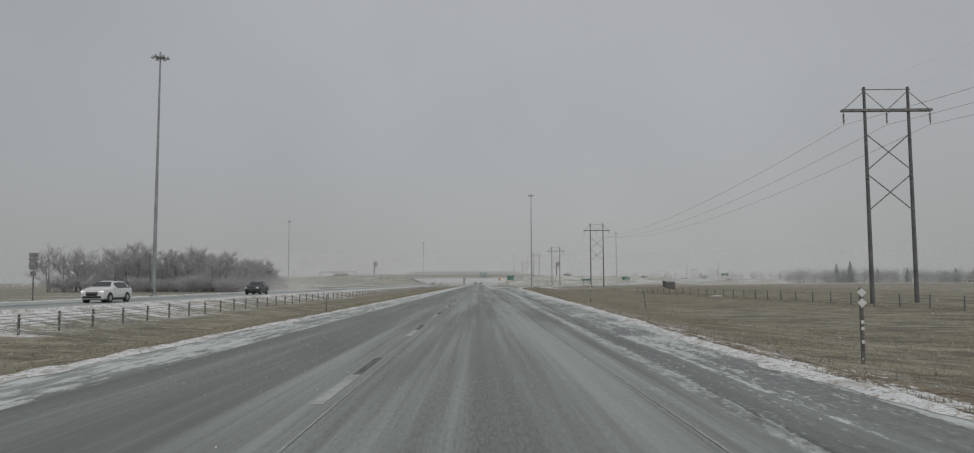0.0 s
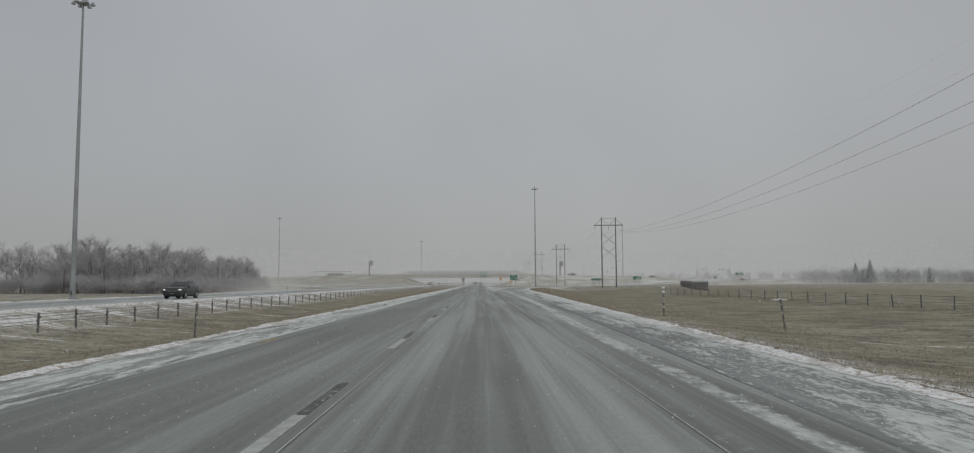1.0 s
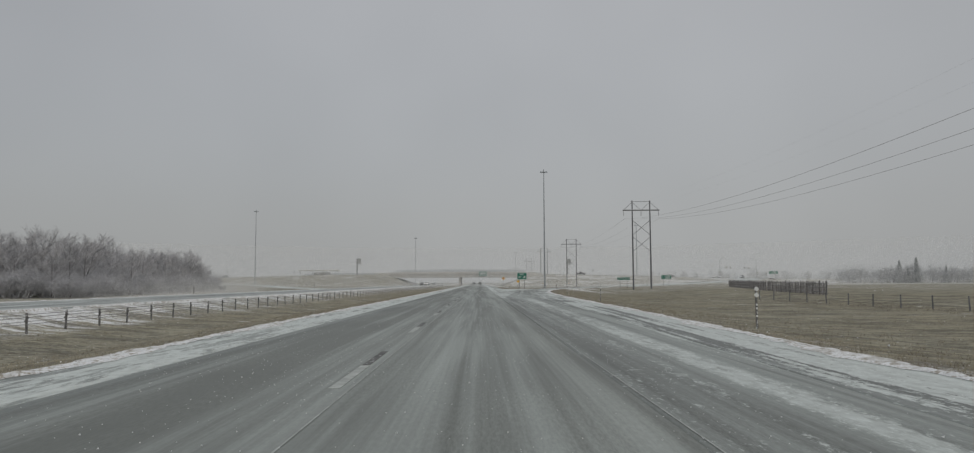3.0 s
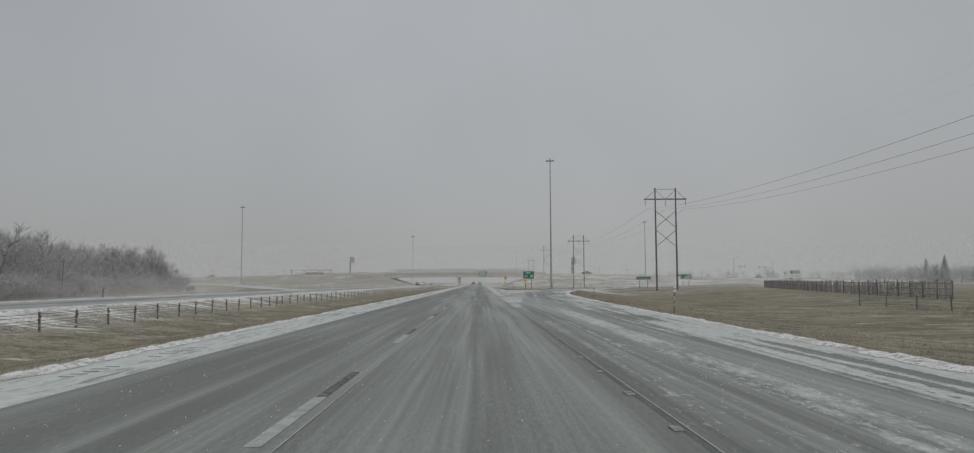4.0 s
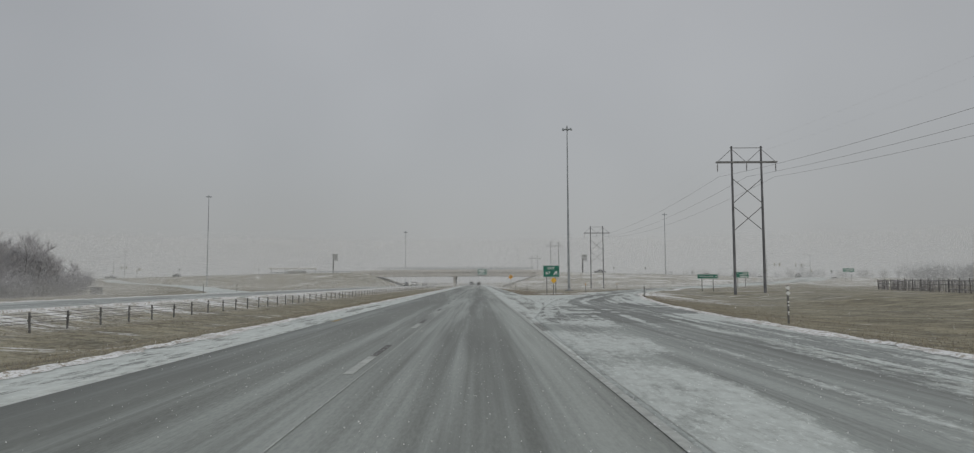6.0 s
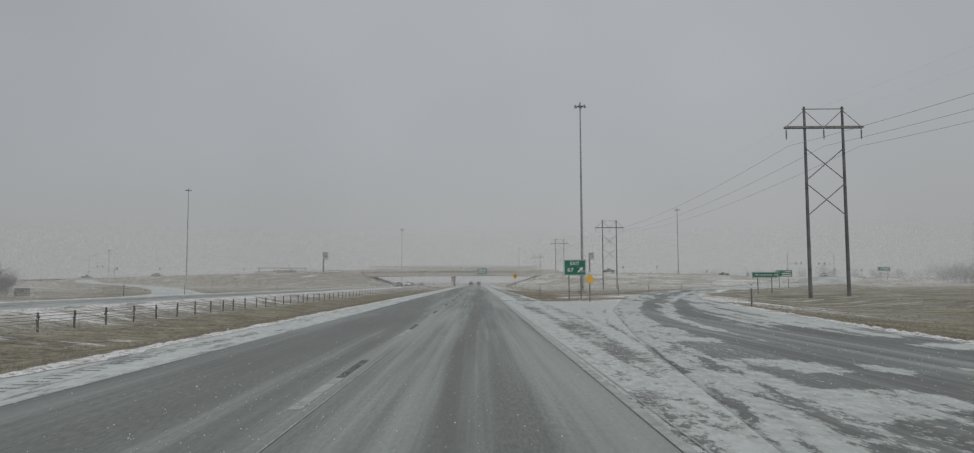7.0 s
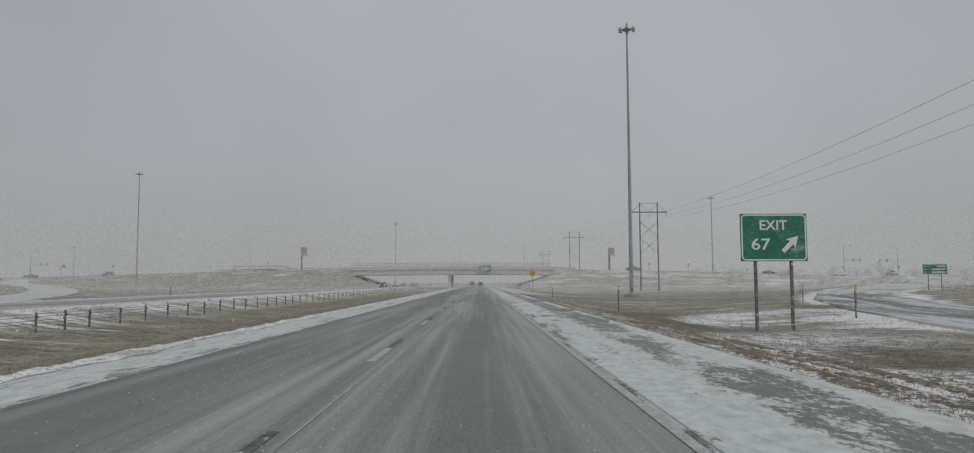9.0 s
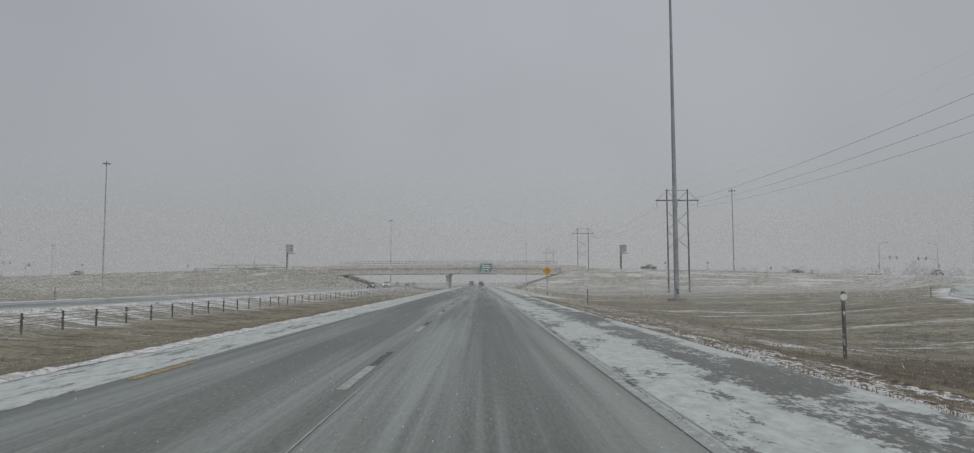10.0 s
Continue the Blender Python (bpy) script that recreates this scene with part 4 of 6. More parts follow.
part("pier_cap", box((0.9, 0, 4.05), (1.5, 25, 0.8), 0.08), M_CONCRETE_D, bridge, "concrete pier cap")
for k in range(4):
    part("pier_column", rod((0.9, -9.6 + 6.4 * k, -0.9), (0.9, -9.6 + 6.4 * k, 3.7), 0.62, n=16), M_CONCRETE_D, bridge, "round concrete column", True)
part("pier_wall", box((0.9, 0, 0.4), (1.0, 23, 2.6), 0.08), M_CONCRETE_D, bridge, "low concrete crash wall")
for s, x in ((-1, XL), (1, XR)):
    part("abutment", box((x + 12.5 + s * 0.6, 0, 4.4), (1.4, 26.5, 4.2), 0.05), M_CONCRETE_D, bridge, "concrete abutment")
    for y in (BY0 - 0.75, BY1 + 0.45):
        bm = bmesh.new()
        xs = x + 12.5 + s * 0.2
        v = [bm.verts.new((xx, yy - 526, zz)) for yy in (y, y + 0.4) for xx, zz in ((xs, 3.2), (xs + s * 8.5, 5.2), (xs + s * 8.5, deck_z(x) + 0.35), (xs, deck_z(x) + 0.82))]
        for f in ((0, 1, 2, 3), (4, 5, 6, 7), (0, 1, 5, 4), (1, 2, 6, 5), (2, 3, 7, 6), (3, 0, 4, 7)):
            bm.faces.new([v[i] for i in f])
        bmesh.ops.recalc_face_normals(bm, faces=bm.faces)
        part("wing_wall", bm, M_CONCRETE, bridge, "sloping concrete wing wall")
# paved slopes under the ends
# paving colour brightened to offset deep shade and missing haze below the deck
M_SLOPE = plain("shade_lifted_paving", (0.62, 0.61, 0.59), 0.9, 0, 0.12, 0.7, 0.2)
for nm, xa, xb in (("slope_paving", -49.5, -38.0), ("slope_paving", 27.2, 14.2)):
    rows = [[(xa + (xb - xa) * i / 10, y, 4.05 * (1 - i / 10) + 0.05) for i in range(11)] for y in (508, 514, 526, 538, 544)]
    grid_mesh(nm, rows, M_SLOPE, None, "structure", "grey concrete slope paving under the bridge end", "slope paving")

# ---------------------------------------------------------------- signs


def flat_text(words, size, x, z, parent, mat, name="lettering", wide=1.0):
    me = text_mesh(words, size)
    me.transform(Matrix.Diagonal((wide, 1, 1, 1)))
    me.materials.clear()
    me.materials.append(mat)
    ob = new(name, me)
    ob.parent = parent
    ob.matrix_local = pose(x, -0.034, z, 90, 0, 0)
    return ob


def rounded(w, h, r, depth, y=0.0, z=0.0, x=0.0, n=5):
    bm = bmesh.new()
    pts = []
    for cx, cz, a0 in ((w / 2 - r, h / 2 - r, 0), (-w / 2 + r, h / 2 - r, 90), (-w / 2 + r, -h / 2 + r, 180), (w / 2 - r, -h / 2 + r, 270)):
        for k in range(n + 1):
            a = radians(a0 + 90 * k / n)
            pts.append((x + cx + r * math.cos(a), z + cz + r * math.sin(a)))
    f = [bm.verts.new((px, y - depth / 2, pz)) for px, pz in pts]
    b = [bm.verts.new((px, y + depth / 2, pz)) for px, pz in pts]
    bm.faces.new(f)
    bm.faces.new(b[::-1])
    for i in range(len(pts)):
        j = (i + 1) % len(pts)
        bm.faces.new((f[i], b[i], b[j], f[j]))
    bmesh.ops.recalc_face_normals(bm, faces=bm.faces)
    return bm


def ring(w, h, r, t, y, z=0.0, n=5):
    """A flat border band with rounded corners."""
    bm = bmesh.new()
    loops = []
    for ww, hh, rr in ((w, h, r), (w - 2 * t, h - 2 * t, max(0.01, r - t))):
        lp = []
        for cx, cz, a0 in ((ww / 2 - rr, hh / 2 - rr, 0), (-ww / 2 + rr, hh / 2 - rr, 90), (-ww / 2 + rr, -hh / 2 + rr, 180), (ww / 2 - rr, -hh / 2 + rr, 270)):
            for k in range(n + 1):
                a = radians(a0 + 90 * k / n)
                lp.append(bm.verts.new((cx + rr * math.cos(a), y, z + cz + rr * math.sin(a))))
        loops.append(lp)
    m = len(loops[0])
    for i in range(m):
        j = (i + 1) % m
        bm.faces.new((loops[0][i], loops[0][j], loops[1][j], loops[1][i]))
    r = bmesh.ops.extrude_face_region(bm, geom=bm.faces[:])
    bmesh.ops.translate(bm, vec=(0, 0.004, 0), verts=[v for v in r["geom"] if isinstance(v, bmesh.types.BMVert)])
    bmesh.ops.recalc_face_normals(bm, faces=bm.faces)
    return bm


def arrow(x, z, size, turn, parent, mat):
    bm = bmesh.new()
    pts = ((-0.10, -0.5), (0.10, -0.5), (0.10, 0.08), (0.30, 0.0), (0.0, 0.5), (-0.30, 0.0), (-0.10, 0.08))
    c, s = math.cos(radians(turn)), math.sin(radians(turn))
    f = [bm.verts.new((x + size * (px * c + pz * s), -0.034, z + size * (-px * s + pz * c))) for px, pz in pts]
    bm.faces.new(f)
    r = bmesh.ops.extrude_face_region(bm, geom=bm.faces[:])
    bmesh.ops.translate(bm, vec=(0, 0.004, 0), verts=[v for v in r["geom"] if isinstance(v, bmesh.types.BMVert)])
    bmesh.ops.recalc_face_normals(bm, faces=bm.faces)
    return part("arrow", bm, mat, parent, "white arrow")


def guide_sign(x, y, z0, w, h, label, posts=2, rz=0.0, post_z=None, spread=0.27, name="guide_sign"):
    """A green panel on posts; x, y its middle, z0 its lower edge over the highway."""
    gz = ground_z(x, y) if post_z is None else post_z
    t = thing(name, x, y, gz, rz, label, "road sign")
    mid = z0 + h / 2 - gz
    p = part("panel", rounded(w, h, 0.025, 0.04, 0, mid), M_GREEN, t, "green reflective panel")
    part("backing", box((0, 0.035, mid), (w * 0.98, 0.025, h * 0.96)), M_SIGNBACK, t)
    part("border", ring(w - 0.05, h - 0.05, 0.14, 0.045, -0.026, mid), M_WHITE, t, "white border")
    for i in range(posts):
        px = (i - (posts - 1) / 2) * 2 * spread * w if posts > 1 else 0
        bm = box((px, 0.10, (z0 + h * 0.9 - gz) / 2 - 0.2), (0.10, 0.09, z0 + h * 0.9 - gz + 0.4), 0.012)
        part("post", bm, M_POST, t, "dark steel post streaked with snow")
    return t, mid


sg, mid = guide_sign(10.02, 251.4, 2.04, 2.27, 1.62, "green exit sign on two snow-flecked steel posts", name="exit_sign")
flat_text("EXIT", 0.47, -0.02, mid + 0.40, sg, M_WHITE)
flat_text("67", 0.54, -0.46, mid - 0.25, sg, M_WHITE, wide=1.22)
arrow(0.56, mid - 0.22, 0.75, 45, sg, M_WHITE)


def bars(parent, mid, rows):
    for x, dz, w, h in rows:
        part("lettering", box((x, -0.03, mid + dz), (w, 0.012, h)), M_WHITE, parent, "white bar of lettering")


s2, mid = guide_sign(38.75, 275.3, 1.85, 3.5, 0.76, "long green guide sign with an arrow beside the ramp")
flat_text("ND Horse Park", 0.36, -0.22, mid, s2, M_WHITE)
arrow(1.45, mid, 0.40, 90, s2, M_WHITE)
s3, mid = guide_sign(64.2, 331.2, 2.25, 3.5, 1.45, "green guide sign with three lines of lettering")
bars(s3, mid, ((0.9, 0.42, 1.2, 0.16), (0.5, 0.0, 1.9, 0.16), (0.5, -0.42, 1.9, 0.16), (-1.35, 0.42, 0.35, 0.08), (-1.35, 0, 0.35, 0.08), (-1.35, -0.42, 0.35, 0.08)))
s4, mid = guide_sign(142.5, 436, 4.8, 4.4, 1.45, "far green guide sign on two posts")
bars(s4, mid, ((0.2, 0.3, 2.6, 0.18), (0.2, -0.3, 2.9, 0.18)))
# sign hung on the bridge
bs = thing("bridge_sign", 1.9, BY0 - 1.25, 5.0, 0, "green guide sign hung on the bridge side", "road sign")
part("panel", rounded(4.6, 2.9, 0.2, 0.06, 0, 1.45), M_GREEN, bs, "green reflective panel")
part("border", ring(4.5, 2.8, 0.2, 0.08, -0.036, 1.45), M_WHITE, bs)
bars(bs, 1.45, ((-0.2, 0.75, 2.6, 0.3), (0, 0.1, 3.2, 0.36), (-0.3, -0.65, 2.4, 0.3)))
for k in (-1.6, 0, 1.6):
    part("bracket", box((k, 0.25, 1.6), (0.12, 0.6, 2.2)), M_DARKSTEEL, bs)


def diamond_sign(name, x, y, diag, zc, label):
    gz = ground_z(x, y)
    t = thing(name, x, y, gz, 0, label, "road sign")
    a = diag / math.sqrt(2)
    bm = rounded(a, a, a * 0.08, 0.02)
    bmesh.ops.rotate(bm, cent=(0, 0, 0), matrix=Matrix.Rotation(radians(45), 3, "Y"), verts=bm.verts)
    bmesh.ops.translate(bm, vec=(0, 0, zc - gz), verts=bm.verts)
    part("panel", bm, M_AMBER, t, "amber diamond panel")
    part("post", box((0, 0.05, (zc + diag * 0.4 - gz) / 2 - 0.2), (0.07, 0.06, zc + diag * 0.4 - gz + 0.4), 0.01), M_POST, t, "dark steel post")
    return t, zc - gz


gm, mz = diamond_sign("gore_marker", 7.83, 226.5, 0.66, 1.55, "amber diamond marker with nine reflectors at the gore nose")
for i in (-1, 0, 1):
    for j in (-1, 0, 1):
        x, z = (i - j) * 0.105, (i + j) * 0.105
        part("reflector", rod((x, -0.01, mz + z), (x, -0.026, mz + z), 0.055, 0.045, 12), M_AMBER_DOT, gm, "round amber reflector")
wsn, mz = diamond_sign("merge_warning_sign", 8.8, 352, 1.30, 2.85, "amber diamond warning sign with dark symbols")
for dx, h in ((-0.14, 0.5), (0.16, 0.5)):
    bm = box((dx, -0.016, mz - 0.04), (0.09, 0.008, h))
    add_box(bm, (dx, -0.016, mz + 0.2), (0.16, 0.008, 0.16), m=Matrix.Translation((dx, 0, mz + 0.2)) @ Matrix.Rotation(radians(45), 4, "Y") @ Matrix.Translation((-dx, 0, -mz - 0.2)))
    part("symbol", bm, M_BLACK, wsn, "black symbol")


def delineator(x, y, lean=0.0, h=1.25, kind="white", label="thin dark delineator post with a small white reflector"):
    gz = ground_z(x, y)
    t = thing("delineator_post", x, y, gz, 0, label, "delineator", "delineators")
    if lean:
        t.matrix_world = pose(x, y, gz, 0, lean, 0)
    bm = box((0, 0, h / 2 - 0.15), (0.072, 0.05, h + 0.3), 0.008)
    part("post", bm, M_POST, t)
    if kind == "diamonds":
        for z in (h - 0.10, h - 0.31):
            b2 = rounded(0.135, 0.135, 0.012, 0.012)
            bmesh.ops.rotate(b2, cent=(0, 0, 0), matrix=Matrix.Rotation(radians(45), 3, "Y"), verts=b2.verts)
            bmesh.ops.translate(b2, vec=(0, -0.04, z), verts=b2.verts)
            part("reflector", b2, M_WHITE, t, "white diamond plate")
        for z in (0.85, 0.72, 0.45):
            part("mark", box((0, -0.03, z), (0.06, 0.006, 0.07)), M_WHITE, t)
    elif kind == "white":
        part("reflector", rod((0, -0.028, h - 0.12), (0, -0.04, h - 0.12), 0.075, n=12), M_WHITE, t, "round white reflector")
    elif kind == "amber":
        part("reflector", box((0, -0.03, h - 0.14), (0.09, 0.014, 0.26), 0.004), M_AMBER, t, "amber reflector strip")
    return t


delineator(7.75, 15.3, 0, 1.55, "diamonds", "delineator post with two stacked white diamonds")
for x, y, ln in ((8.9, 61.0, 0), (9.74, 100.2, 0), (10.55, 139.4, 2), (12.2, 178.5, 0)):
    delineator(x, y, ln, 1.5, "diamonds", "delineator post with two stacked white diamonds")
for x, y, ln, h, kd in ((14.3, 213.5, 0, 1.3, "white"), (11.73, 53.4, -7, 1.25, "none"), (-11.0, 53.5, 2, 1.3, "none"), (7.8, 268.3, 0, 1.45, "white"), (7.9, 308, 0, 1.4, "white"), (8.2, 388, 0, 1.4, "white"),
                        (15.45, 256.8, 0, 1.35, "amber"), (25, 284, 0, 1.3, "amber"), (38.5, 316, 0, 1.2, "white"), (-39.5, 178, 0, 1.3, "none"), (-41.7, 263.6, 0, 1.5, "none"), (-46.3, 293.7, 0, 1.5, "none"), (-39.0, 321, 0, 1.4, "none")):
    delineator(x, y, ln, h, kd)

# route marker cluster seen from behind beside the far carriageway
rm = thing("route_marker_sign", -38.9, 65.5, ground_z(-38.9, 65.5), 0, "cluster of grey route sign backs on one post", "road sign")
H = 4.35
part("post", box((0, 0, H / 2 - 0.2), (0.09, 0.07, H + 0.4)), M_POST, rm)
part("shield", rounded(0.8, 0.8, 0.25, 0.03, -0.06, H - 1.1), M_SIGNBACK, rm, "grey sign back")
part("plate", rounded(0.8, 0.4, 0.04, 0.03, -0.06, H - 0.2), M_SIGNBACK, rm)
part("plate", rounded(0.8, 0.26, 0.04, 0.03, -0.06, H - 0.57), M_SIGNBACK, rm)
part("plate", rounded(0.52, 0.4, 0.04, 0.03, -0.06, H - 1.78), M_SIGNBACK, rm)

# pole signs beyond the crossing road
for x, y, top, w, h, lb in ((-78.4, 560, 17.2, 2.8, 3.2, "tall pole sign with a dark square board"), (56.4, 548, 16.0, 2.4, 2.9, "tall pole sign with a grey square board")):
    gz = ground_z(x, y)
    t = thing("pole_sign", x, y, gz, 8, lb, "advertising sign")
    part("pole", box((-w / 2 + 0.4, 0, (top - gz) / 2), (0.7, 0.6, top - gz), 0.03), M_DARKSTEEL, t)
    part("board", rounded(w, h, 0.15, 0.7, -0.7, top - gz - h / 2), M_SIGNBACK, t, "dark board")
    part("lower_board", box((w * 0.3, -0.6, top - gz - h - 0.45), (w * 0.9, 0.5, 0.3), 0.03), M_SIGNBACK, t)

# ---------------------------------------------------------------- cable barrier in the median
BARRIER_X = -20.6
POSTS_Y = ([20.7 + 3.245 * i for i in range(47)] + [172.95, 175.3, 177.6] + [180.8 + 3.27 * i for i in range(17)] + [235.85, 238.4]
           + [241.65 + 3.25 * i for i in range(7)] + [263.6] + [266.0 + 3.3 * i for i in range(71)])
zb = ground_z(BARRIER_X, 20)
cb = thing("cable_barrier", BARRIER_X, 20, zb, 0, "steel cable barrier on dark posts along the median", "barrier")
bm = box((0, 0, 0.33), (0.075, 0.10, 1.22), 0.01)
add_box(bm, (0.06, 0, 0.72), (0.04, 0.09, 0.09))
add_box(bm, (-0.06, 0, 0.56), (0.04, 0.09, 0.09))
post_ob = part("post", bm, M_POST, cb)
post_ob.location = (0, POSTS_Y[0] - 20, ground_z(BARRIER_X, POSTS_Y[0]) - zb)
for i, y in enumerate(POSTS_Y[1:]):
    o = new("post", post_ob.data)
    o.parent = cb
    o.location = (0.03 * math.sin(i * 2.3), y - 20, ground_z(BARRIER_X, y) - zb + 0.03 * math.sin(i * 1.7))
    o.rotation_euler = (0, 0.03 * math.sin(i * 3.1), 0)
for k, zz in enumerate((0.87, 0.73, 0.56, 0.42)):
    rows = []
    for j in range(0, 121):
        yy = 15 + 4 * j
        gz = ground_z(BARRIER_X, yy) - zb
        xo = (0.055, -0.055)[k % 2]
        rows.append([(xo + 0.013 * math.cos(a), yy - 20, gz + zz + 0.013 * math.sin(a)) for a in (0, 2.1, 4.2, 6.283)])
    ob = grid_mesh("cable", rows, M_DARKSTEEL, None, "", "", "")
    ob.parent = cb

# ---------------------------------------------------------------- farm fence and corral
FENCE = ((36.5, -30), (36.0, 60), (36.2, 120), (35.2, 168))


def along(path, step):
    out = []
    for (x0, y0), (x1, y1) in zip(path, path[1:]):
        n = max(1, int(math.hypot(x1 - x0, y1 - y0) / step))
        out += [(x0 + (x1 - x0) * k / n, y0 + (y1 - y0) * k / n) for k in range(n)]
    return out + [path[-1]]


fp = along(FENCE, 4.2)
ff = thing("wire_fence", 0, 0, 0, 0, "wire farm fence on thin weathered posts", "fence")
base = None
for i, (x, y) in enumerate(fp):
    if base is None:
        base = part("post", rod((0, 0, -0.3), (0, 0, 1.12), 0.06, 0.055, 7), M_WOOD, ff)
        o = base
    else:
        o = new("post", base.data)
        o.parent = ff
    o.location = (x, y, ground_z(x, y))
    o.rotation_euler = (0.04 * math.sin(i * 2.2), 0.05 * math.sin(i * 1.3), 0)
for zz in (0.3, 0.55, 0.8, 1.02):
    rows = [[(x + 0.01 * math.cos(a), y, ground_z(x, y) + zz + 0.01 * math.sin(a)) for a in (0, 2.1, 4.2, 6.283)] for x, y in fp]
    grid_mesh("wire", rows, M_DARKSTEEL, None, "", "", "").parent = ff
rng = random.Random(5)
CORRAL = ((43.3, 167), (50.4, 204), (66.5, 273))
sf = thing("corral_fence", 0, 0, 0, 0, "tall weathered corral fence of thin grey slats on posts", "fence")
bm_v, bm_f = [], []
for x, y in along(CORRAL, 0.21):
    if noise.noise((x * 0.9, y * 0.35, 6)) < -0.42:    # gaps where slats have fallen
        continue
    z, h = ground_z(x, y) + rng.uniform(-0.05, 0.12), 1.62 + rng.uniform(-0.2, 0.10)
    a, lx = rng.uniform(-0.5, 0.5), rng.uniform(-0.05, 0.05)
    dx, dy, n = 0.032 * math.sin(a + 1.3), 0.032 * math.cos(a + 1.3), len(bm_v)
    bm_v += [(x - dx, y - dy, z), (x + dx, y + dy, z), (x + dx + lx, y + dy, z + h), (x - dx + lx, y - dy, z + h), (x - dx + 0.012, y - dy, z), (x + dx + 0.012, y + dy, z), (x + dx + lx + 0.012, y + dy, z + h), (x - dx + lx + 0.012, y - dy, z + h)]
    bm_f += [tuple(n + i for i in f) for f in ((0, 1, 2, 3), (4, 7, 6, 5), (0, 4, 5, 1), (3, 2, 6, 7), (0, 3, 7, 4), (1, 5, 6, 2))]
me = bpy.data.meshes.new("slats")
me.from_pydata(bm_v, [], bm_f)
me.materials.append(M_SLAT)
ob = new("slats", me)
ob.parent = sf
tagged(ob, kind="stuff")
base = None
cp = along(CORRAL, 3.3)
for i, (x, y) in enumerate(cp):
    if base is None:
        base = part("post", rod((0, 0, -0.4), (0, 0, 1.82), 0.06, 0.05, 8), M_CORRALPOST, sf, "dark round post")
        o = base
    else:
        o = new("post", base.data)
        o.parent = sf
    o.location = (x - 0.06, y - 0.02, ground_z(x, y) + 0.08 * math.sin(i * 2.1))
    o.rotation_euler = (0.03 * math.sin(i * 1.7), 0.04 * math.sin(i * 2.9), 0)
for i, (p, q) in enumerate(zip(cp, cp[1:])):           # rails, some of them sagging or lost
    for zz in (0.4, 1.0, 1.5):
        if (i * 5 + int(zz * 10)) % 7 == 0:
            continue
        sag = 0.25 if (i * 3 + int(zz * 10)) % 11 == 0 else 0.0
        part("rail", rod((p[0] - 0.1, p[1], ground_z(*p) + zz), (q[0] - 0.1, q[1], ground_z(*q) + zz - sag), 0.05, 0.045, 6), M_SLAT, sf)

# guard rail on the crossing road
gr = thing("guard_rail", 0, 0, 0, 0, "steel guard rail along the crossing road", "guard rail")
rows = []
for x in range(-106, -60, 2):
    yy, zz = cross_y(x) - 10.6, crest(x)
    rows.append([(x, yy + o, zz + h) for o, h in ((0, 0.45), (-0.08, 0.52), (0, 0.6), (-0.08, 0.68), (0, 0.76), (0.03, 0.6), (0, 0.45))])
grid_mesh("rail", rows, M_STEEL, None, "", "", "").parent = gr
for x in range(-106, -60, 4):
    o = part("post", box((x, cross_y(x) - 10.45, crest(x) + 0.2), (0.15, 0.2, 1.1)), M_POST, gr)

# ---------------------------------------------------------------- traffic signals at the crossing road


def traffic_signal(x, y, z, turn, arm, h=7.2, lamp=True):
    t = thing("traffic_signal", x, y, z, turn, "traffic signal on a mast arm with a street lamp above", "traffic signal", "traffic signals")
    top = h + 4 if lamp else h
    part("mast", rod((0, 0, -0.3), (0, 0, top), 0.20, 0.11, 10), M_PALE_STEEL, t, "", True)
    part("arm", rod((0, 0, h - 1.1), (-arm, 0, h - 0.5), 0.12, 0.07, 8), M_PALE_STEEL, t)
    if lamp:
        part("lamp_arm", add_rod(rod((0, 0, top - 0.1), (-1.2, 0, top + 0.7), 0.07, n=6), (-1.2, 0, top + 0.7), (-2.6, 0, top + 0.8), 0.06, n=6), M_PALE_STEEL, t)
        part("lamp_head", box((-3.0, 0, top + 0.76), (0.9, 0.35, 0.18), 0.04), M_DARKSTEEL, t)
    for k in (0.98, 0.6):
        s = part("signal_head", box((-arm * k, -0.2, h - 0.75), (0.5, 0.35, 1.25), 0.04), M_SIGNAL, t, "dull yellow three-lens signal head")
        for j in (-0.38, 0, 0.38):
            part("visor", rod((-arm * k, -0.37, h - 0.75 + j), (-arm * k, -0.55, h - 0.75 + j), 0.15, n=10), M_TRIM, s)
    s = part("signal_head", box((0.35, -0.2, 3.6), (0.4, 0.35, 1.1), 0.04), M_SIGNAL, t)
    return t


for x, y, turn, arm in ((143.5, 520, 180, 6.5), (166.5, 523, 0, 7.5), (-197, 556, 180, 7)):
    traffic_signal(x, y, max(ground_z(x, y), 0), turn, arm)
traffic_signal(-186, 560, max(ground_z(-186, 560), 0), 180, 1.4, 5.4, False)
for x, y, h in ((69.7, 534, 3.6), (87, 538, 4.2), (112, 540, 3.4), (121, 545, 4.0), (152, 470, 3.4), (-120, 560, 4.2), (-163, 560, 4.6)):
    gz = ground_z(x, y)
    t = thing("small_road_sign", x, y, gz, 0, "small grey sign on a thin post", "road sign", "small signs")
    part("post", box((0, 0, h / 2 - 0.2), (0.09, 0.09, h + 0.4)), M_SIGNBACK, t)
    part("plate", rounded(0.75, 0.9, 0.06, 0.03, -0.07, h - 0.5), M_SIGNBACK, t)

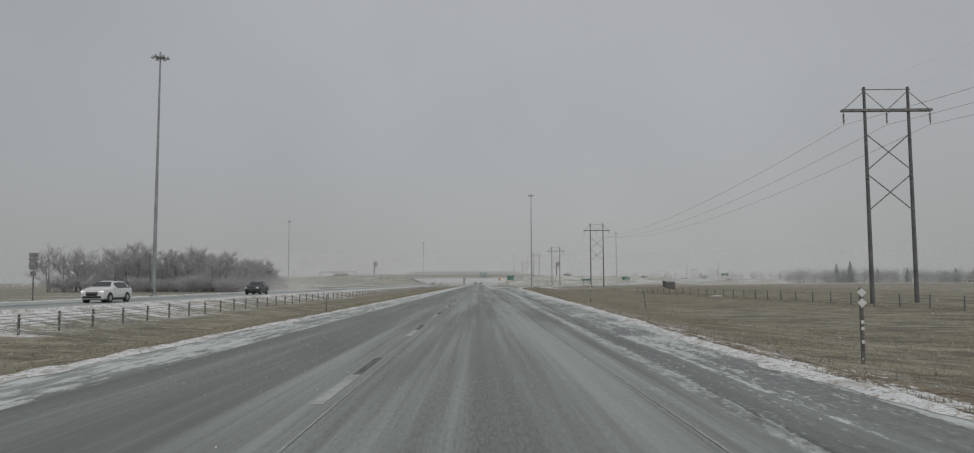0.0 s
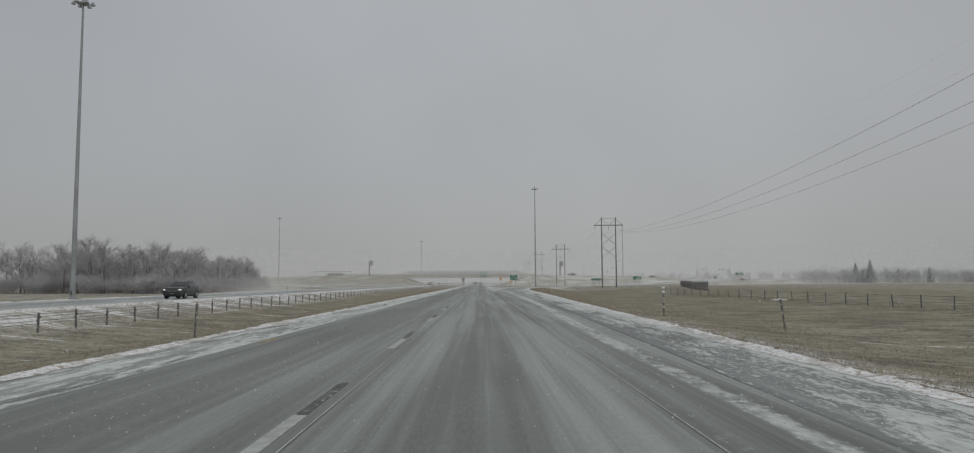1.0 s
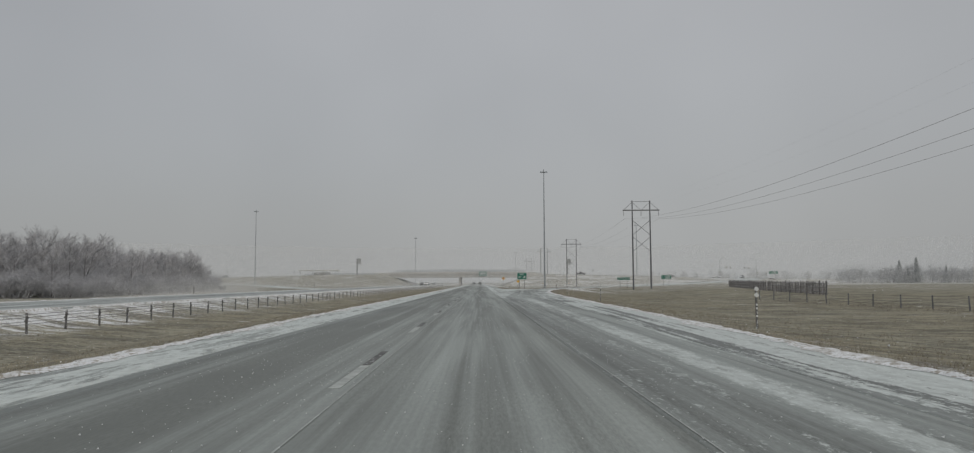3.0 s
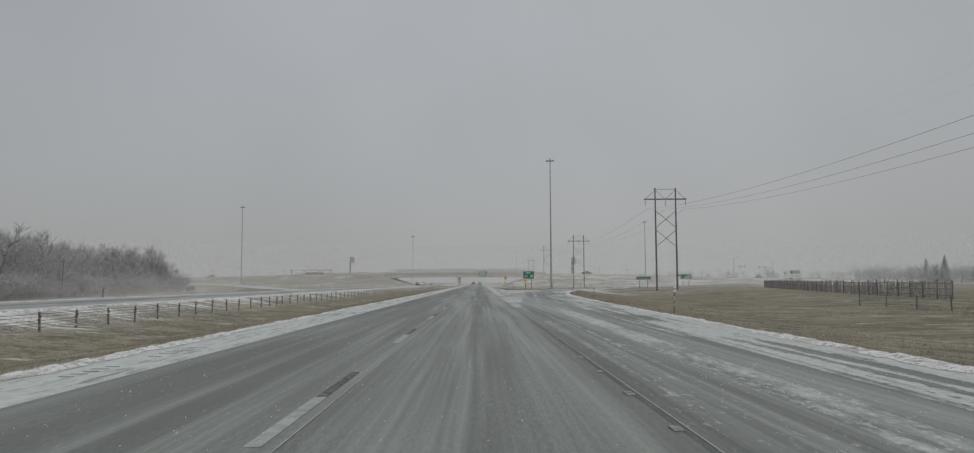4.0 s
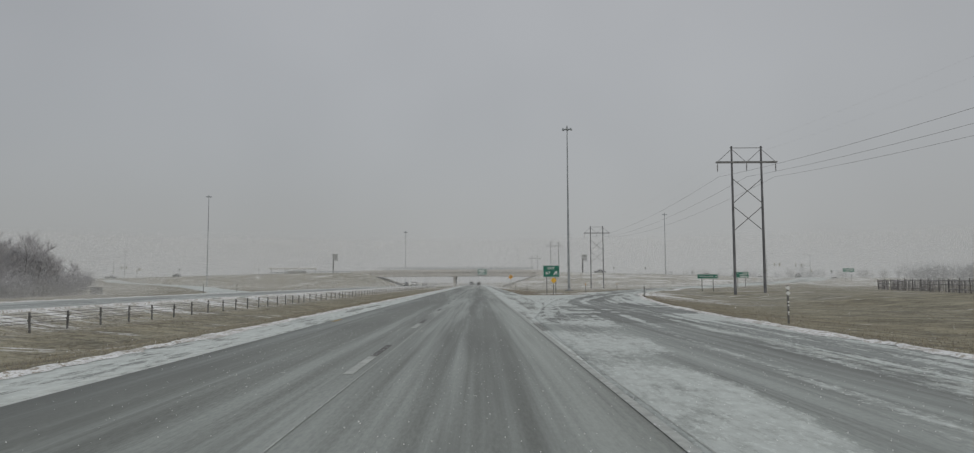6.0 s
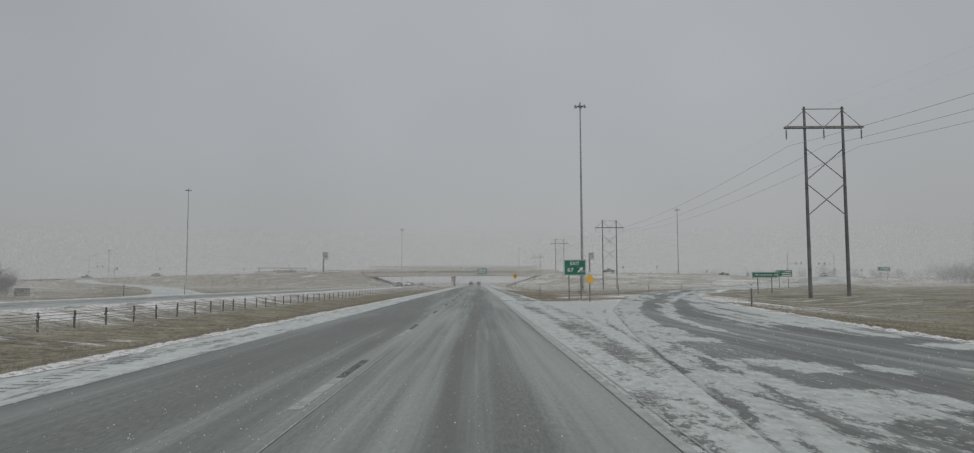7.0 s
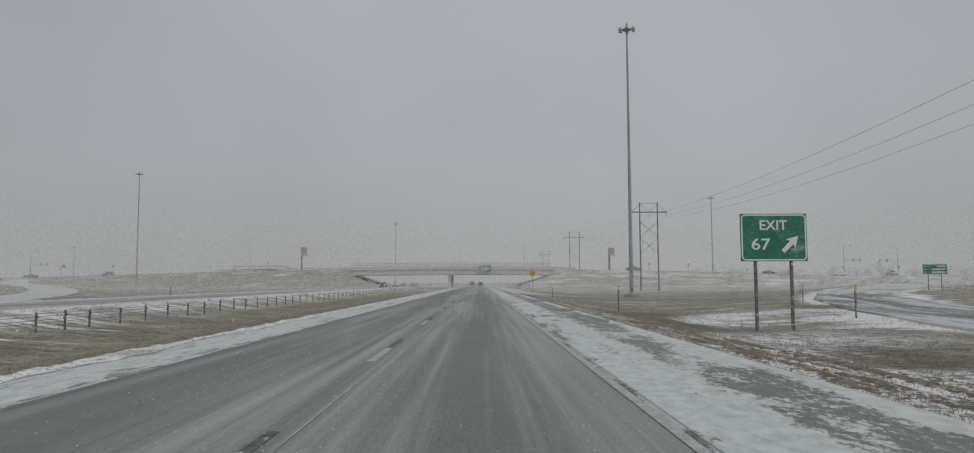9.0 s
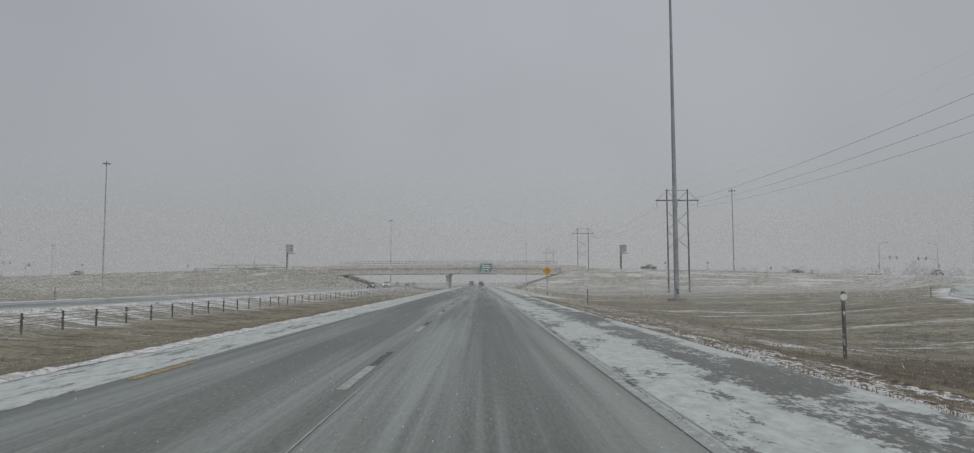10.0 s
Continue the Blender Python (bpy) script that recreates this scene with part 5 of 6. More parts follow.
# fuel canopy beyond the embankment
cn = thing("fuel_canopy", -121, 640, 5.6, 6, "flat canopy on thin columns with a low kiosk", "building")
part("roof", box((0, 0, 5.2), (30, 9, 0.7), 0.05), M_CONCRETE, cn, "pale flat roof edge")
for x in (-14, -5, 5, 14):
    part("column", box((x, 0, 2.2), (0.45, 0.45, 5.6)), M_STEEL, cn)
part("kiosk", box((2, 5, 1.7), (12, 6, 4.4), 0.05), M_CONCRETE_D, cn, "low pale kiosk")
part("vent", rod((3, 5, 4), (3, 5, 8.2), 0.25, n=8), M_STEEL, cn)

# ---------------------------------------------------------------- vehicles
SUV = ((0.0, 0.40, 0.76, 0.86, 0.74, 0.68), (0.10, 0.27, 0.92, 1.02, 0.87, 0.79), (0.50, 0.24, 0.98, 1.09, 0.92, 0.81), (1.15, 0.24, 1.02, 1.14, 0.93, 0.81), (1.85, 0.24, 1.05, 1.60, 0.93, 0.64),
       (2.6, 0.24, 1.03, 1.66, 0.93, 0.64), (3.6, 0.24, 1.05, 1.63, 0.93, 0.62), (4.15, 0.26, 1.06, 1.48, 0.92, 0.60), (4.5, 0.32, 1.02, 1.08, 0.90, 0.72), (4.62, 0.42, 0.85, 0.92, 0.82, 0.70))
SEDAN = ((0.0, 0.40, 0.58, 0.66, 0.68, 0.64), (0.15, 0.25, 0.70, 0.80, 0.85, 0.76), (1.35, 0.20, 0.85, 0.97, 0.90, 0.78), (2.2, 0.20, 0.90, 1.38, 0.90, 0.58), (2.9, 0.20, 0.91, 1.45, 0.90, 0.58),
         (3.5, 0.20, 0.92, 1.36, 0.90, 0.57), (4.15, 0.22, 0.93, 1.03, 0.89, 0.72), (4.65, 0.28, 0.90, 0.98, 0.86, 0.70), (4.8, 0.40, 0.74, 0.82, 0.78, 0.66))
PICKUP = ((0.0, 0.50, 0.85, 0.98, 0.80, 0.76), (0.12, 0.38, 1.02, 1.10, 0.94, 0.86), (1.4, 0.34, 1.12, 1.22, 0.98, 0.86), (2.05, 0.34, 1.15, 1.78, 0.98, 0.68), (2.6, 0.34, 1.16, 1.88, 0.98, 0.70),
          (3.35, 0.34, 1.17, 1.85, 0.98, 0.70), (3.6, 0.34, 1.17, 1.24, 0.98, 0.88), (5.4, 0.36, 1.17, 1.22, 0.98, 0.90), (5.6, 0.45, 1.10, 1.16, 0.94, 0.88))


def car(shape, x, y, z, turn, paint, label, kind, lit=False, category="car"):
    """A car whose front points along its own +x; x, y is the middle of the car."""
    L = shape[-1][0]
    t = thing(kind, x, y, z, turn, label, category, "vehicles")
    bm = bmesh.new()
    rings = []
    for s, zl, zb, zr, w, wr in shape:
        X = L / 2 - s
        ringp = [(-w * 0.9, zl), (-w, zl + 0.16), (-w * 1.005, (zl + zb) / 2 + 0.05), (-w * 0.985, zb), (-wr, zr - 0.04), (-wr * 0.8, zr), (wr * 0.8, zr), (wr, zr - 0.04), (w * 0.985, zb), (w * 1.005, (zl + zb) / 2 + 0.05), (w, zl + 0.16), (w * 0.9, zl)]
        rings.append([bm.verts.new((X, p, q)) for p, q in ringp])
    for a, b in zip(rings, rings[1:]):
        for k in range(12):
            bm.faces.new((a[k], a[(k + 1) % 12], b[(k + 1) % 12], b[k]))
    bm.faces.new(rings[0])
    bm.faces.new(rings[-1][::-1])
    bmesh.ops.recalc_face_normals(bm, faces=bm.faces)
    part("body", bm, paint, t, "", True)
    roofs = [i for i, s in enumerate(shape) if s[3] - s[2] > 0.3]
    a, b = roofs[0], roofs[-1]

    def pt(i, side, f, inset=0.0):
        s, zl, zb, zr, w, wr = shape[i]
        lo, hi = Vector((L / 2 - s, side * w * 0.985, zb)), Vector((L / 2 - s, side * wr, zr - 0.04))
        p = lo.lerp(hi, f)
        p.y += side * 0.032
        return p

    def quad(name, pts, label="", off=(0, 0, 0)):
        q = bmesh.new()
        vs = [q.verts.new(Vector(p) + Vector(off)) for p in pts]
        q.faces.new(vs)
        r = bmesh.ops.extrude_face_region(q, geom=q.faces[:])
        c = Vector((0, 0, 0.8))
        for v in [g for g in r["geom"] if isinstance(g, bmesh.types.BMVert)]:
            v.co = v.co + (c - v.co).normalized() * 0.02
        bmesh.ops.recalc_face_normals(q, faces=q.faces)
        return part(name, q, M_GLASS, t, label)

    for side in (-1, 1):
        for i in range(a, b):
            quad("side_window", (pt(i, side, 0.12), pt(i + 1, side, 0.12), pt(i + 1, side, 0.88), pt(i, side, 0.88)))
    f0, f1 = shape[a - 1], shape[a]
    quad("windscreen", [(L / 2 - f0[0] - 0.12, -f0[5] * 0.92, f0[3] + 0.07), (L / 2 - f0[0] - 0.12, f0[5] * 0.92, f0[3] + 0.07), (L / 2 - f1[0] + 0.03, f1[5] * 0.88, f1[3] - 0.03), (L / 2 - f1[0] + 0.03, -f1[5] * 0.88, f1[3] - 0.03)], "dark windscreen", (0.015, 0, 0.02))
    r0, r1 = shape[b], shape[b + 1]
    quad("rear_window", [(L / 2 - r0[0] - 0.02, -r0[5] * 0.85, r0[3] - 0.08), (L / 2 - r0[0] - 0.02, r0[5] * 0.85, r0[3] - 0.08), (L / 2 - r1[0] + 0.06, r1[5] * 0.9, r1[3] + 0.08), (L / 2 - r1[0] + 0.06, -r1[5] * 0.9, r1[3] + 0.08)], "", (-0.02, 0, 0.02))
    zb0, w0 = shape[1][2], shape[1][4]
    part("grille", box((L / 2 - 0.05, 0, zb0 - 0.22), (0.14, w0 * 1.05, 0.2), 0.02), M_TRIM, t, "black grille")
    part("grille_bar", box((L / 2 + 0.025, 0, zb0 - 0.20), (0.03, w0 * 1.02, 0.035), 0.008), M_RIM, t, "bright grille bar")
    part("air_intake", box((L / 2 + 0.02, 0, shape[1][1] + 0.30), (0.10, w0 * 0.9, 0.07), 0.02), M_TRIM, t)
    part("front_bumper", box((L / 2 - 0.06, 0, shape[1][1] + 0.16), (0.2, w0 * 1.6, 0.16), 0.04), M_TRIM, t)
    part("rear_bumper", box((-L / 2 + 0.06, 0, shape[1][1] + 0.22), (0.2, w0 * 1.7, 0.18), 0.04), M_TRIM, t)
    for side in (-1, 1):
        part("headlight", box((L / 2 - 0.10, side * w0 * 0.76, zb0 - 0.09), (0.20, 0.36, 0.10), 0.03), (M_HEADLIGHT if y > 200 else M_DAYLAMP) if lit else M_GLASS, t, "lit white headlight" if lit else "")
        part("tail_light", box((-L / 2 + 0.10, side * w0 * 0.82, zb0 - 0.02), (0.16, 0.2, 0.24), 0.03), M_TAIL, t, "red tail light")
        part("mirror", box((L / 2 - shape[a][0] + 0.35, side * (shape[a][4] + 0.10), shape[a][2] + 0.05), (0.12, 0.2, 0.15), 0.03), paint, t)
        part("sill", box((0, side * shape[3][4] * 0.985, shape[3][1] + 0.07), (L * 0.5, 0.06, 0.14), 0.02), M_TRIM, t)
        for xx in (L / 2 - 0.92, -L / 2 + 0.98):
            r = 0.35 if shape is not SEDAN else 0.32
            wy = side * (shape[3][4] - 0.09)
            wh = part("wheel", rod((xx, wy - 0.12, r), (xx, wy + 0.12, r), r, n=20), M_TYRE, t, "snow-dusted black tyre")
            part("rim", rod((xx, wy + side * 0.10, r), (xx, wy + side * 0.135, r), r * 0.64, r * 0.55, n=14), M_RIM, wh)
            part("wheel_arch", rod((xx, side * (shape[3][4] - 0.03), r + 0.02), (xx, side * (shape[3][4] + 0.012), r + 0.02), r + 0.075, n=20), M_TRIM, t)
    top = max(s[3] for s in shape)
    for side in (-1, 1):
        if shape is SUV:
            part("roof_rail", rod((L / 2 - shape[a][0] - 0.25, side * 0.56, top + 0.02), (L / 2 - shape[b][0] + 0.15, side * 0.54, top - 0.05), 0.022, n=6), M_TRIM, t)
        for i in (a, a + 1):
            xx = L / 2 - (shape[i][0] + shape[i + 1][0]) / 2 - 0.25
            part("door_handle", box((xx, side * (shape[i][4] + 0.008), shape[i][2] - 0.12), (0.16, 0.03, 0.03), 0.006), M_TRIM, t)
    part("number_plate", box((L / 2 + 0.012, 0, shape[1][1] + 0.20), (0.03, 0.42, 0.13)), M_SIGNBACK, t)
    part("lower_cladding", box((0, 0, shape[3][1] + 0.02), (L * 0.9, w0 * 1.9, 0.14), 0.03), M_TRIM, t)
    return t


OZ = -0.045
car(SUV, -29.0, 58.5, OZ, -90, M_CAR_WHITE, "white crossover with lit headlights on snowy lanes", "crossover_car", True)
car(SUV, -29.0, 97.5, OZ, -90, M_CAR_DARK, "dark grey crossover with lit headlights", "crossover_car", True)
for x, y, p, s, lb, nm in ((-29.0, 451, M_CAR_DARK, SUV, "dark crossover with bright headlights", "crossover_car"), (-29.2, 486, M_CAR_WHITE, PICKUP, "white pickup with bright headlights", "pickup_truck"), (-32.6, 545, M_CAR_SILVER, SUV, "silver crossover with bright headlights", "crossover_car"),
                           (-29.0, 548, M_CAR_DARK, SEDAN, "dark sedan with bright headlights", "sedan_car"), (-32.4, 615, M_CAR_DARK, SUV, "dark crossover with headlights beyond the bridge", "crossover_car"), (-29.0, 665, M_CAR_DARK, SEDAN, "dark sedan far along the road", "sedan_car")):
    car(s, x, y, OZ, -90, p, lb, nm, True)
car(SUV, 0.2, 530, 0.01, 90, M_CAR_SILVER, "silver crossover seen from behind on the highway", "crossover_car")
car(PICKUP, -3.6, 545, 0.01, 90, M_CAR_SILVER, "grey pickup seen from behind on the highway", "pickup_truck")
car(PICKUP, 60.5, cross_y(60) - 5, crest(60.5), 0, M_CAR_DARK, "dark pickup on the crossing road", "pickup_truck")
car(SEDAN, 114, cross_y(114) - 5, crest(114), 0, M_CAR_DARK, "dark sedan on the crossing road", "sedan_car")
car(SEDAN, 141, cross_y(141) - 7, crest(141), 180, M_CAR_WHITE, "white sedan at the intersection", "sedan_car")
car(PICKUP, 147, 492, lerp(492, RAMP_Y, RAMP_Z) + 0.02, -100, M_CAR_SILVER, "silver pickup with lit lamps on the ramp", "pickup_truck", True)
car(SUV, 163, 492, ground_z(163, 492) + 0.02, 160, M_CAR_TAN, "tan crossover by the intersection", "crossover_car")
car(SUV, -163, cross_y(-163) - 4, crest(-163), 180, M_CAR_SILVER, "grey crossover on the crossing road", "crossover_car")
car(PICKUP, -205, cross_y(-205) - 4, crest(-205), 0, M_CAR_DARK, "dark pickup on the crossing road", "pickup_truck")

# ---------------------------------------------------------------- trees


class Twigs:
    """Collects tapered tubes and ribbons as plain lists."""

    def __init__(self):
        self.v, self.f = [], []

    def tube(self, a, b, r0, r1, n):
        d = (b - a).normalized()
        u = d.orthogonal().normalized()
        w = d.cross(u)
        k = len(self.v)
        for p, r in ((a, r0), (b, r1)):
            for i in range(n):
                t = 2 * math.pi * i / n
                self.v.append(p + u * (r * math.cos(t)) + w * (r * math.sin(t)))
        for i in range(n):
            j = (i + 1) % n
            self.f.append((k + i, k + j, k + n + j, k + n + i))

    def mesh(self, name, mat):
        me = bpy.data.meshes.new(name)
        me.from_pydata([tuple(p) for p in self.v], [], self.f)
        me.materials.append(mat)
        return me


def grow(tw, rng, p, d, length, r, depth, spread, up, kids):
    """One limb in three bent pieces, with limbs of the next order along it."""
    pts, q, dd = [p], p, d.copy()
    for k in range(3):
        dd = (dd + Vector((rng.gauss(0, 0.16), rng.gauss(0, 0.16), rng.gauss(0.02, 0.10) + up * 0.10))).normalized()
        q = q + dd * (length / 3)
        pts.append(q)
    for k in range(3):
        tw.tube(pts[k], pts[k + 1], r * (1 - 0.26 * k), r * (1 - 0.26 * (k + 1)), 5 if depth > 2 else 3)
    if depth == 0:
        return
    for i in range(kids[-depth]):
        t = 0.25 + 0.75 * (i + rng.random() * 0.8) / kids[-depth]
        s = min(2, int(t * 3))
        o = pts[s].lerp(pts[s + 1], t * 3 - s) if t < 1 else pts[3]
        a = rng.uniform(0, 2 * math.pi)
        side = Vector((math.cos(a), math.sin(a), rng.uniform(-0.1, 0.5)))
        nd = (dd * (1 - spread) + side * spread).normalized()
        grow(tw, rng, o, nd, length * rng.uniform(0.42, 0.66), max(0.009, r * 0.5), depth - 1, min(0.75, spread * 1.05), up, kids)


def make_tree(seed, h, name, trunk_r, label, kids=(5, 5, 5, 7), spread=0.5, twig=M_TWIG, limbs=9, low=0.25, up=0.75):
    rng = random.Random(seed)
    t = thing(name, 0, 0, 0, 0, label, "tree", "bare trees")
    tr, cr = Twigs(), Twigs()
    p, d = Vector((0, 0, -0.2)), Vector((rng.gauss(0, 0.05), rng.gauss(0, 0.05), 1)).normalized()
    pts = [p]
    for k in range(6):
        d = (d + Vector((rng.gauss(0, 0.08), rng.gauss(0, 0.08), 0.1))).normalized()
        p = p + d * (h * 0.74 / 6)
        pts.append(p)
    for k in range(6):
        tr.tube(pts[k], pts[k + 1], trunk_r * (1 - 0.15 * k), trunk_r * (1 - 0.15 * (k + 1)), 8)
    for i in range(limbs):
        f = low + (1 - low) * (i + rng.random() * 0.6) / limbs
        s = min(5, int(f * 6))
        o = pts[s].lerp(pts[s + 1], min(1, f * 6 - s))
        a = i * 2.4 + rng.uniform(-0.4, 0.4)
        nd = Vector((math.cos(a), math.sin(a), rng.uniform(0.3, 0.9))).normalized()
        grow(cr, rng, o, nd, h * rng.uniform(0.25, 0.34) * (1.2 - 0.5 * f), trunk_r * 0.42, 3, spread, up, kids)
    for nm, w, mt in (("trunk", tr, M_BARK), ("crown", cr, twig)):
        ob = new(nm, w.mesh(nm, mt))
        ob.parent = t
    return t


def make_shrub(seed, h, label, twig=M_TWIG):
    rng = random.Random(seed)
    t = thing("bare_shrub", 0, 0, 0, 0, label, "shrub", "bare shrubs")
    cr = Twigs()
    for i in range(20):
        a = rng.uniform(0, 6.28)
        o = Vector((rng.gauss(0, 0.8), rng.gauss(0, 0.8), -0.1))
        grow(cr, rng, o, Vector((math.cos(a) * 0.6, math.sin(a) * 0.6, 1)).normalized(), h * rng.uniform(0.5, 0.9), 0.035, 3, 0.66, 0.3, (5, 5, 5))
    ob = new("crown", cr.mesh("crown", twig))
    ob.parent = t
    return t


rng = random.Random(11)
protos = [make_tree(20 + i, 12.5, "bare_tree", 0.24, "leafless grey tree dusted with snow in a roadside grove", (6, 6, 6), 0.46, limbs=10, low=0.30) for i in range(5)]
shrubs = [make_shrub(60 + i, 4.2, "dense leafless shrub toned grey for blown-snow haze", M_SHRUB) for i in range(3)]
spots = []
# the grove beside the far carriageway narrows to its near end
for i in range(130):
    f = ((i + rng.random()) / 130) ** 1.3
    y = 198 + 97 * f
    x0, x1 = -(66 + 14 * f), max(-0.575 * y, -(120 - 14 * f))
    x = x0 + (x1 - x0) * rng.random()
    spots.append((x, y, min(1.08, (1.0 + 0.12 * math.sin(i * 0.9)) * rng.uniform(0.66, 1.16)) * (1.02 - 0.1 * f) * (0.72 + 0.28 * max(0, min(1, (x0 - x) / 7, (296 - y) / 7)))))
for i in range(34):                                    # the far end stands closest
    y = 270 + 26 * rng.random()
    spots.append((-(79 + 0.12 * (y - 270)) - 22 * rng.random() ** 1.3, y, rng.uniform(0.68, 0.98)))
for i in range(16):                                    # and steps down to small trees
    f = (i + rng.random()) / 16
    spots.append((-(80.5 + 2.6 * f) - 9 * rng.random() ** 1.5, 288 + 17 * f, rng.uniform(0.9, 1.1) * (0.80 - 0.24 * f)))
used = set()


def place(pool, x, y, s):
    i = rng.randrange(len(pool))
    m = pose(x, y, ground_z(x, y), 0, 0, rng.uniform(0, 360))
    o = pool[i]
    if i not in used or (id(o) not in placed):
        placed.add(id(o))
        used.add(i)
        o.matrix_world = m
        o.scale = (s, s, s)
        return o
    c = copy_thing(o, m)
    c.scale = (s, s, s)
    return c


placed = set()
for x, y, s in spots:
    place(protos, x, y, s)
for i in range(300):
    f = ((i + rng.random()) / 300) ** 1.1
    y = 194 + 111 * f
    x0, x1 = -(64.5 + 16.5 * f), max(-0.575 * y, -(118 - 14 * f))
    x = x0 + (x1 - x0) * rng.random() ** 1.5
    inner = min(1, (x0 - x) / 9, (306 - y) / 9)
    place(shrubs, x, y, rng.uniform(0.65, 1.1) + (0.15 + 0.4 * f) * max(0, inner))

# steel cabinet by the grove's end
uc = thing("utility_cabinet", -79.8, 307, ground_z(-79.8, 307), 4, "grey steel utility cabinet on a concrete pad in grass", "cabinet")
part("body", box((0, 0, 0.82), (2.2, 0.9, 1.4), 0.04), M_SIGNBACK, uc)
part("pad", box((0, 0, 0.02), (2.7, 1.3, 0.24), 0.02), M_CONCRETE, uc, "concrete pad")
part("lid", box((0, 0, 1.55), (2.32, 1.02, 0.08), 0.02), M_SIGNBACK, uc)
for k in (-0.55, 0.55):
    d = part("door", box((k, -0.465, 0.82), (1.02, 0.03, 1.2), 0.01), M_SIGNBACK, uc)
    part("handle", box((k * 0.25, -0.495, 0.85), (0.04, 0.04, 0.2), 0.01), M_DARKSTEEL, d)

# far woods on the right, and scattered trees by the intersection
far_trees = [make_tree(90 + i, 12.5, "far_bare_tree", 0.2, "distant leafless tree coloured pale for haze", (5, 5, 4), 0.5, M_FARTWIG) for i in range(3)]
for i in range(190):
    f = (i + rng.random()) / 190
    x = 207 + 322 * f
    y = 472 + rng.random() * 42 + 34 * f
    place(far_trees, x, y, rng.uniform(0.62, 0.92) * (0.86 + 0.14 * math.sin(f * 17) + 0.2 * f))
tw = Twigs()
for i in range(330):
    x = 205 + 340 * rng.random() ** 1.2
    y = 470 + rng.random() * 50 + 0.10 * (x - 196)
    z, h = ground_z(x, y) - 0.1, rng.uniform(5.0, 9.5)
    for k in range(8):
        a = rng.uniform(0, 6.28)
        grow(tw, rng, Vector((x + rng.gauss(0, 1.4), y + rng.gauss(0, 0.8), z)), Vector((math.cos(a) * 0.5, math.sin(a) * 0.5, 1)).normalized(), h * rng.uniform(0.5, 0.9), 0.06, 2, 0.5, 0.4, (5, 6))
tagged(new("far_thicket", tw.mesh("far_thicket", M_FARTWIG)), "distant thicket of leafless stems coloured pale for haze", "thicket", kind="stuff")
for i in range(60):
    f = (i + rng.random()) / 60
    place(far_trees, 150 + 260 * f, 760 + rng.random() * 120, rng.uniform(0.8, 1.2))
for x, y, s in ((177, 553, 0.95), (190, 575, 0.7), (205, 560, 0.6), (95, 560, 0.25), (90, 562, 0.2), (230, 590, 0.8), (250, 610, 0.7)):
    place(far_trees, x, y, s)


def make_conifer(seed, h):
    rng = random.Random(seed)
    t = thing("conifer", 0, 0, 0, 0, "spruce with boughs paled for distance haze", "tree", "conifers")
    tr = Twigs()
    tr.tube(Vector((0, 0, -0.2)), Vector((0, 0, h)), 0.2, 0.02, 7)
    ob = new("trunk", tr.mesh("trunk", M_BARK))
    ob.parent = t
    v, f = [], []
    n = int(h * 22)
    for i in range(n):
        u = i / n
        z = h * (0.06 + 0.93 * u)
        reach = (h * 0.33) * (1 - u) ** 0.85 * rng.uniform(0.65, 1.1) + 0.12
        a = i * 2.399 + rng.uniform(-0.3, 0.3)
        o, e = Vector((0, 0, z)), Vector((math.cos(a) * reach, math.sin(a) * reach, z - reach * rng.uniform(0.15, 0.5)))
        for k in range(5):
            p = o.lerp(e, 0.25 + 0.75 * k / 4)
            w = 0.28 * (1 - k / 7) * (0.5 + reach * 0.3)
            s = Vector((-math.sin(a), math.cos(a), 0)) * w
            q = o.lerp(e, min(1, 0.5 + 0.75 * k / 4)) - Vector((0, 0, rng.uniform(0.05, 0.25)))
            b = len(v)
            v += [tuple(p - s), tuple(p + s), tuple(q + s * 0.2), tuple(p + Vector((0, 0, 0.12)))]
            f += [(b, b + 1, b + 2), (b, b + 2, b + 3), (b + 1, b + 3, b + 2)]
    me = bpy.data.meshes.new("foliage")
    me.from_pydata(v, [], f)
    me.materials.append(M_NEEDLE)
    ob = new("foliage", me)
    ob.parent = t
    return t


con = [make_conifer(3, 13.5), make_conifer(4, 12.0)]
for x, y, s in ((230.3, 482.5, 0.95), (236.2, 476.5, 1.06), (233.0, 479, 0.74), (262, 492, 0.72), (284, 496, 0.75), (322, 505, 0.85), (345, 508, 0.8), (88, 572, 0.35), (150, 590, 0.6)):
    place(con, x, y, s)

# ---------------------------------------------------------------- roadside grass


def tufts(name, spots, mat, h0, h1, wide, label):
    rng = random.Random(len(spots))
    v, f = [], []
    for x, y, s in spots:
        z = lie(x, y) - 0.01
        for k in range(4):
            a = rng.uniform(0, 6.28)
            h = rng.uniform(h0, h1) * s
            bx, by = x + rng.gauss(0, 0.06), y + rng.gauss(0, 0.06)
            dx, dy = math.cos(a) * wide, math.sin(a) * wide
            lx, ly = rng.gauss(0, 0.45) * h, rng.gauss(0.1, 0.45) * h
            b = len(v)
            v += [(bx - dx, by - dy, z), (bx + dx, by + dy, z), (bx + lx, by + ly, z + h)]
            f.append((b, b + 1, b + 2))
    me = bpy.data.meshes.new(name)
    me.from_pydata(v, [], f)
    me.materials.append(mat)
    tagged(new(name, me), label, "grass", kind="stuff")


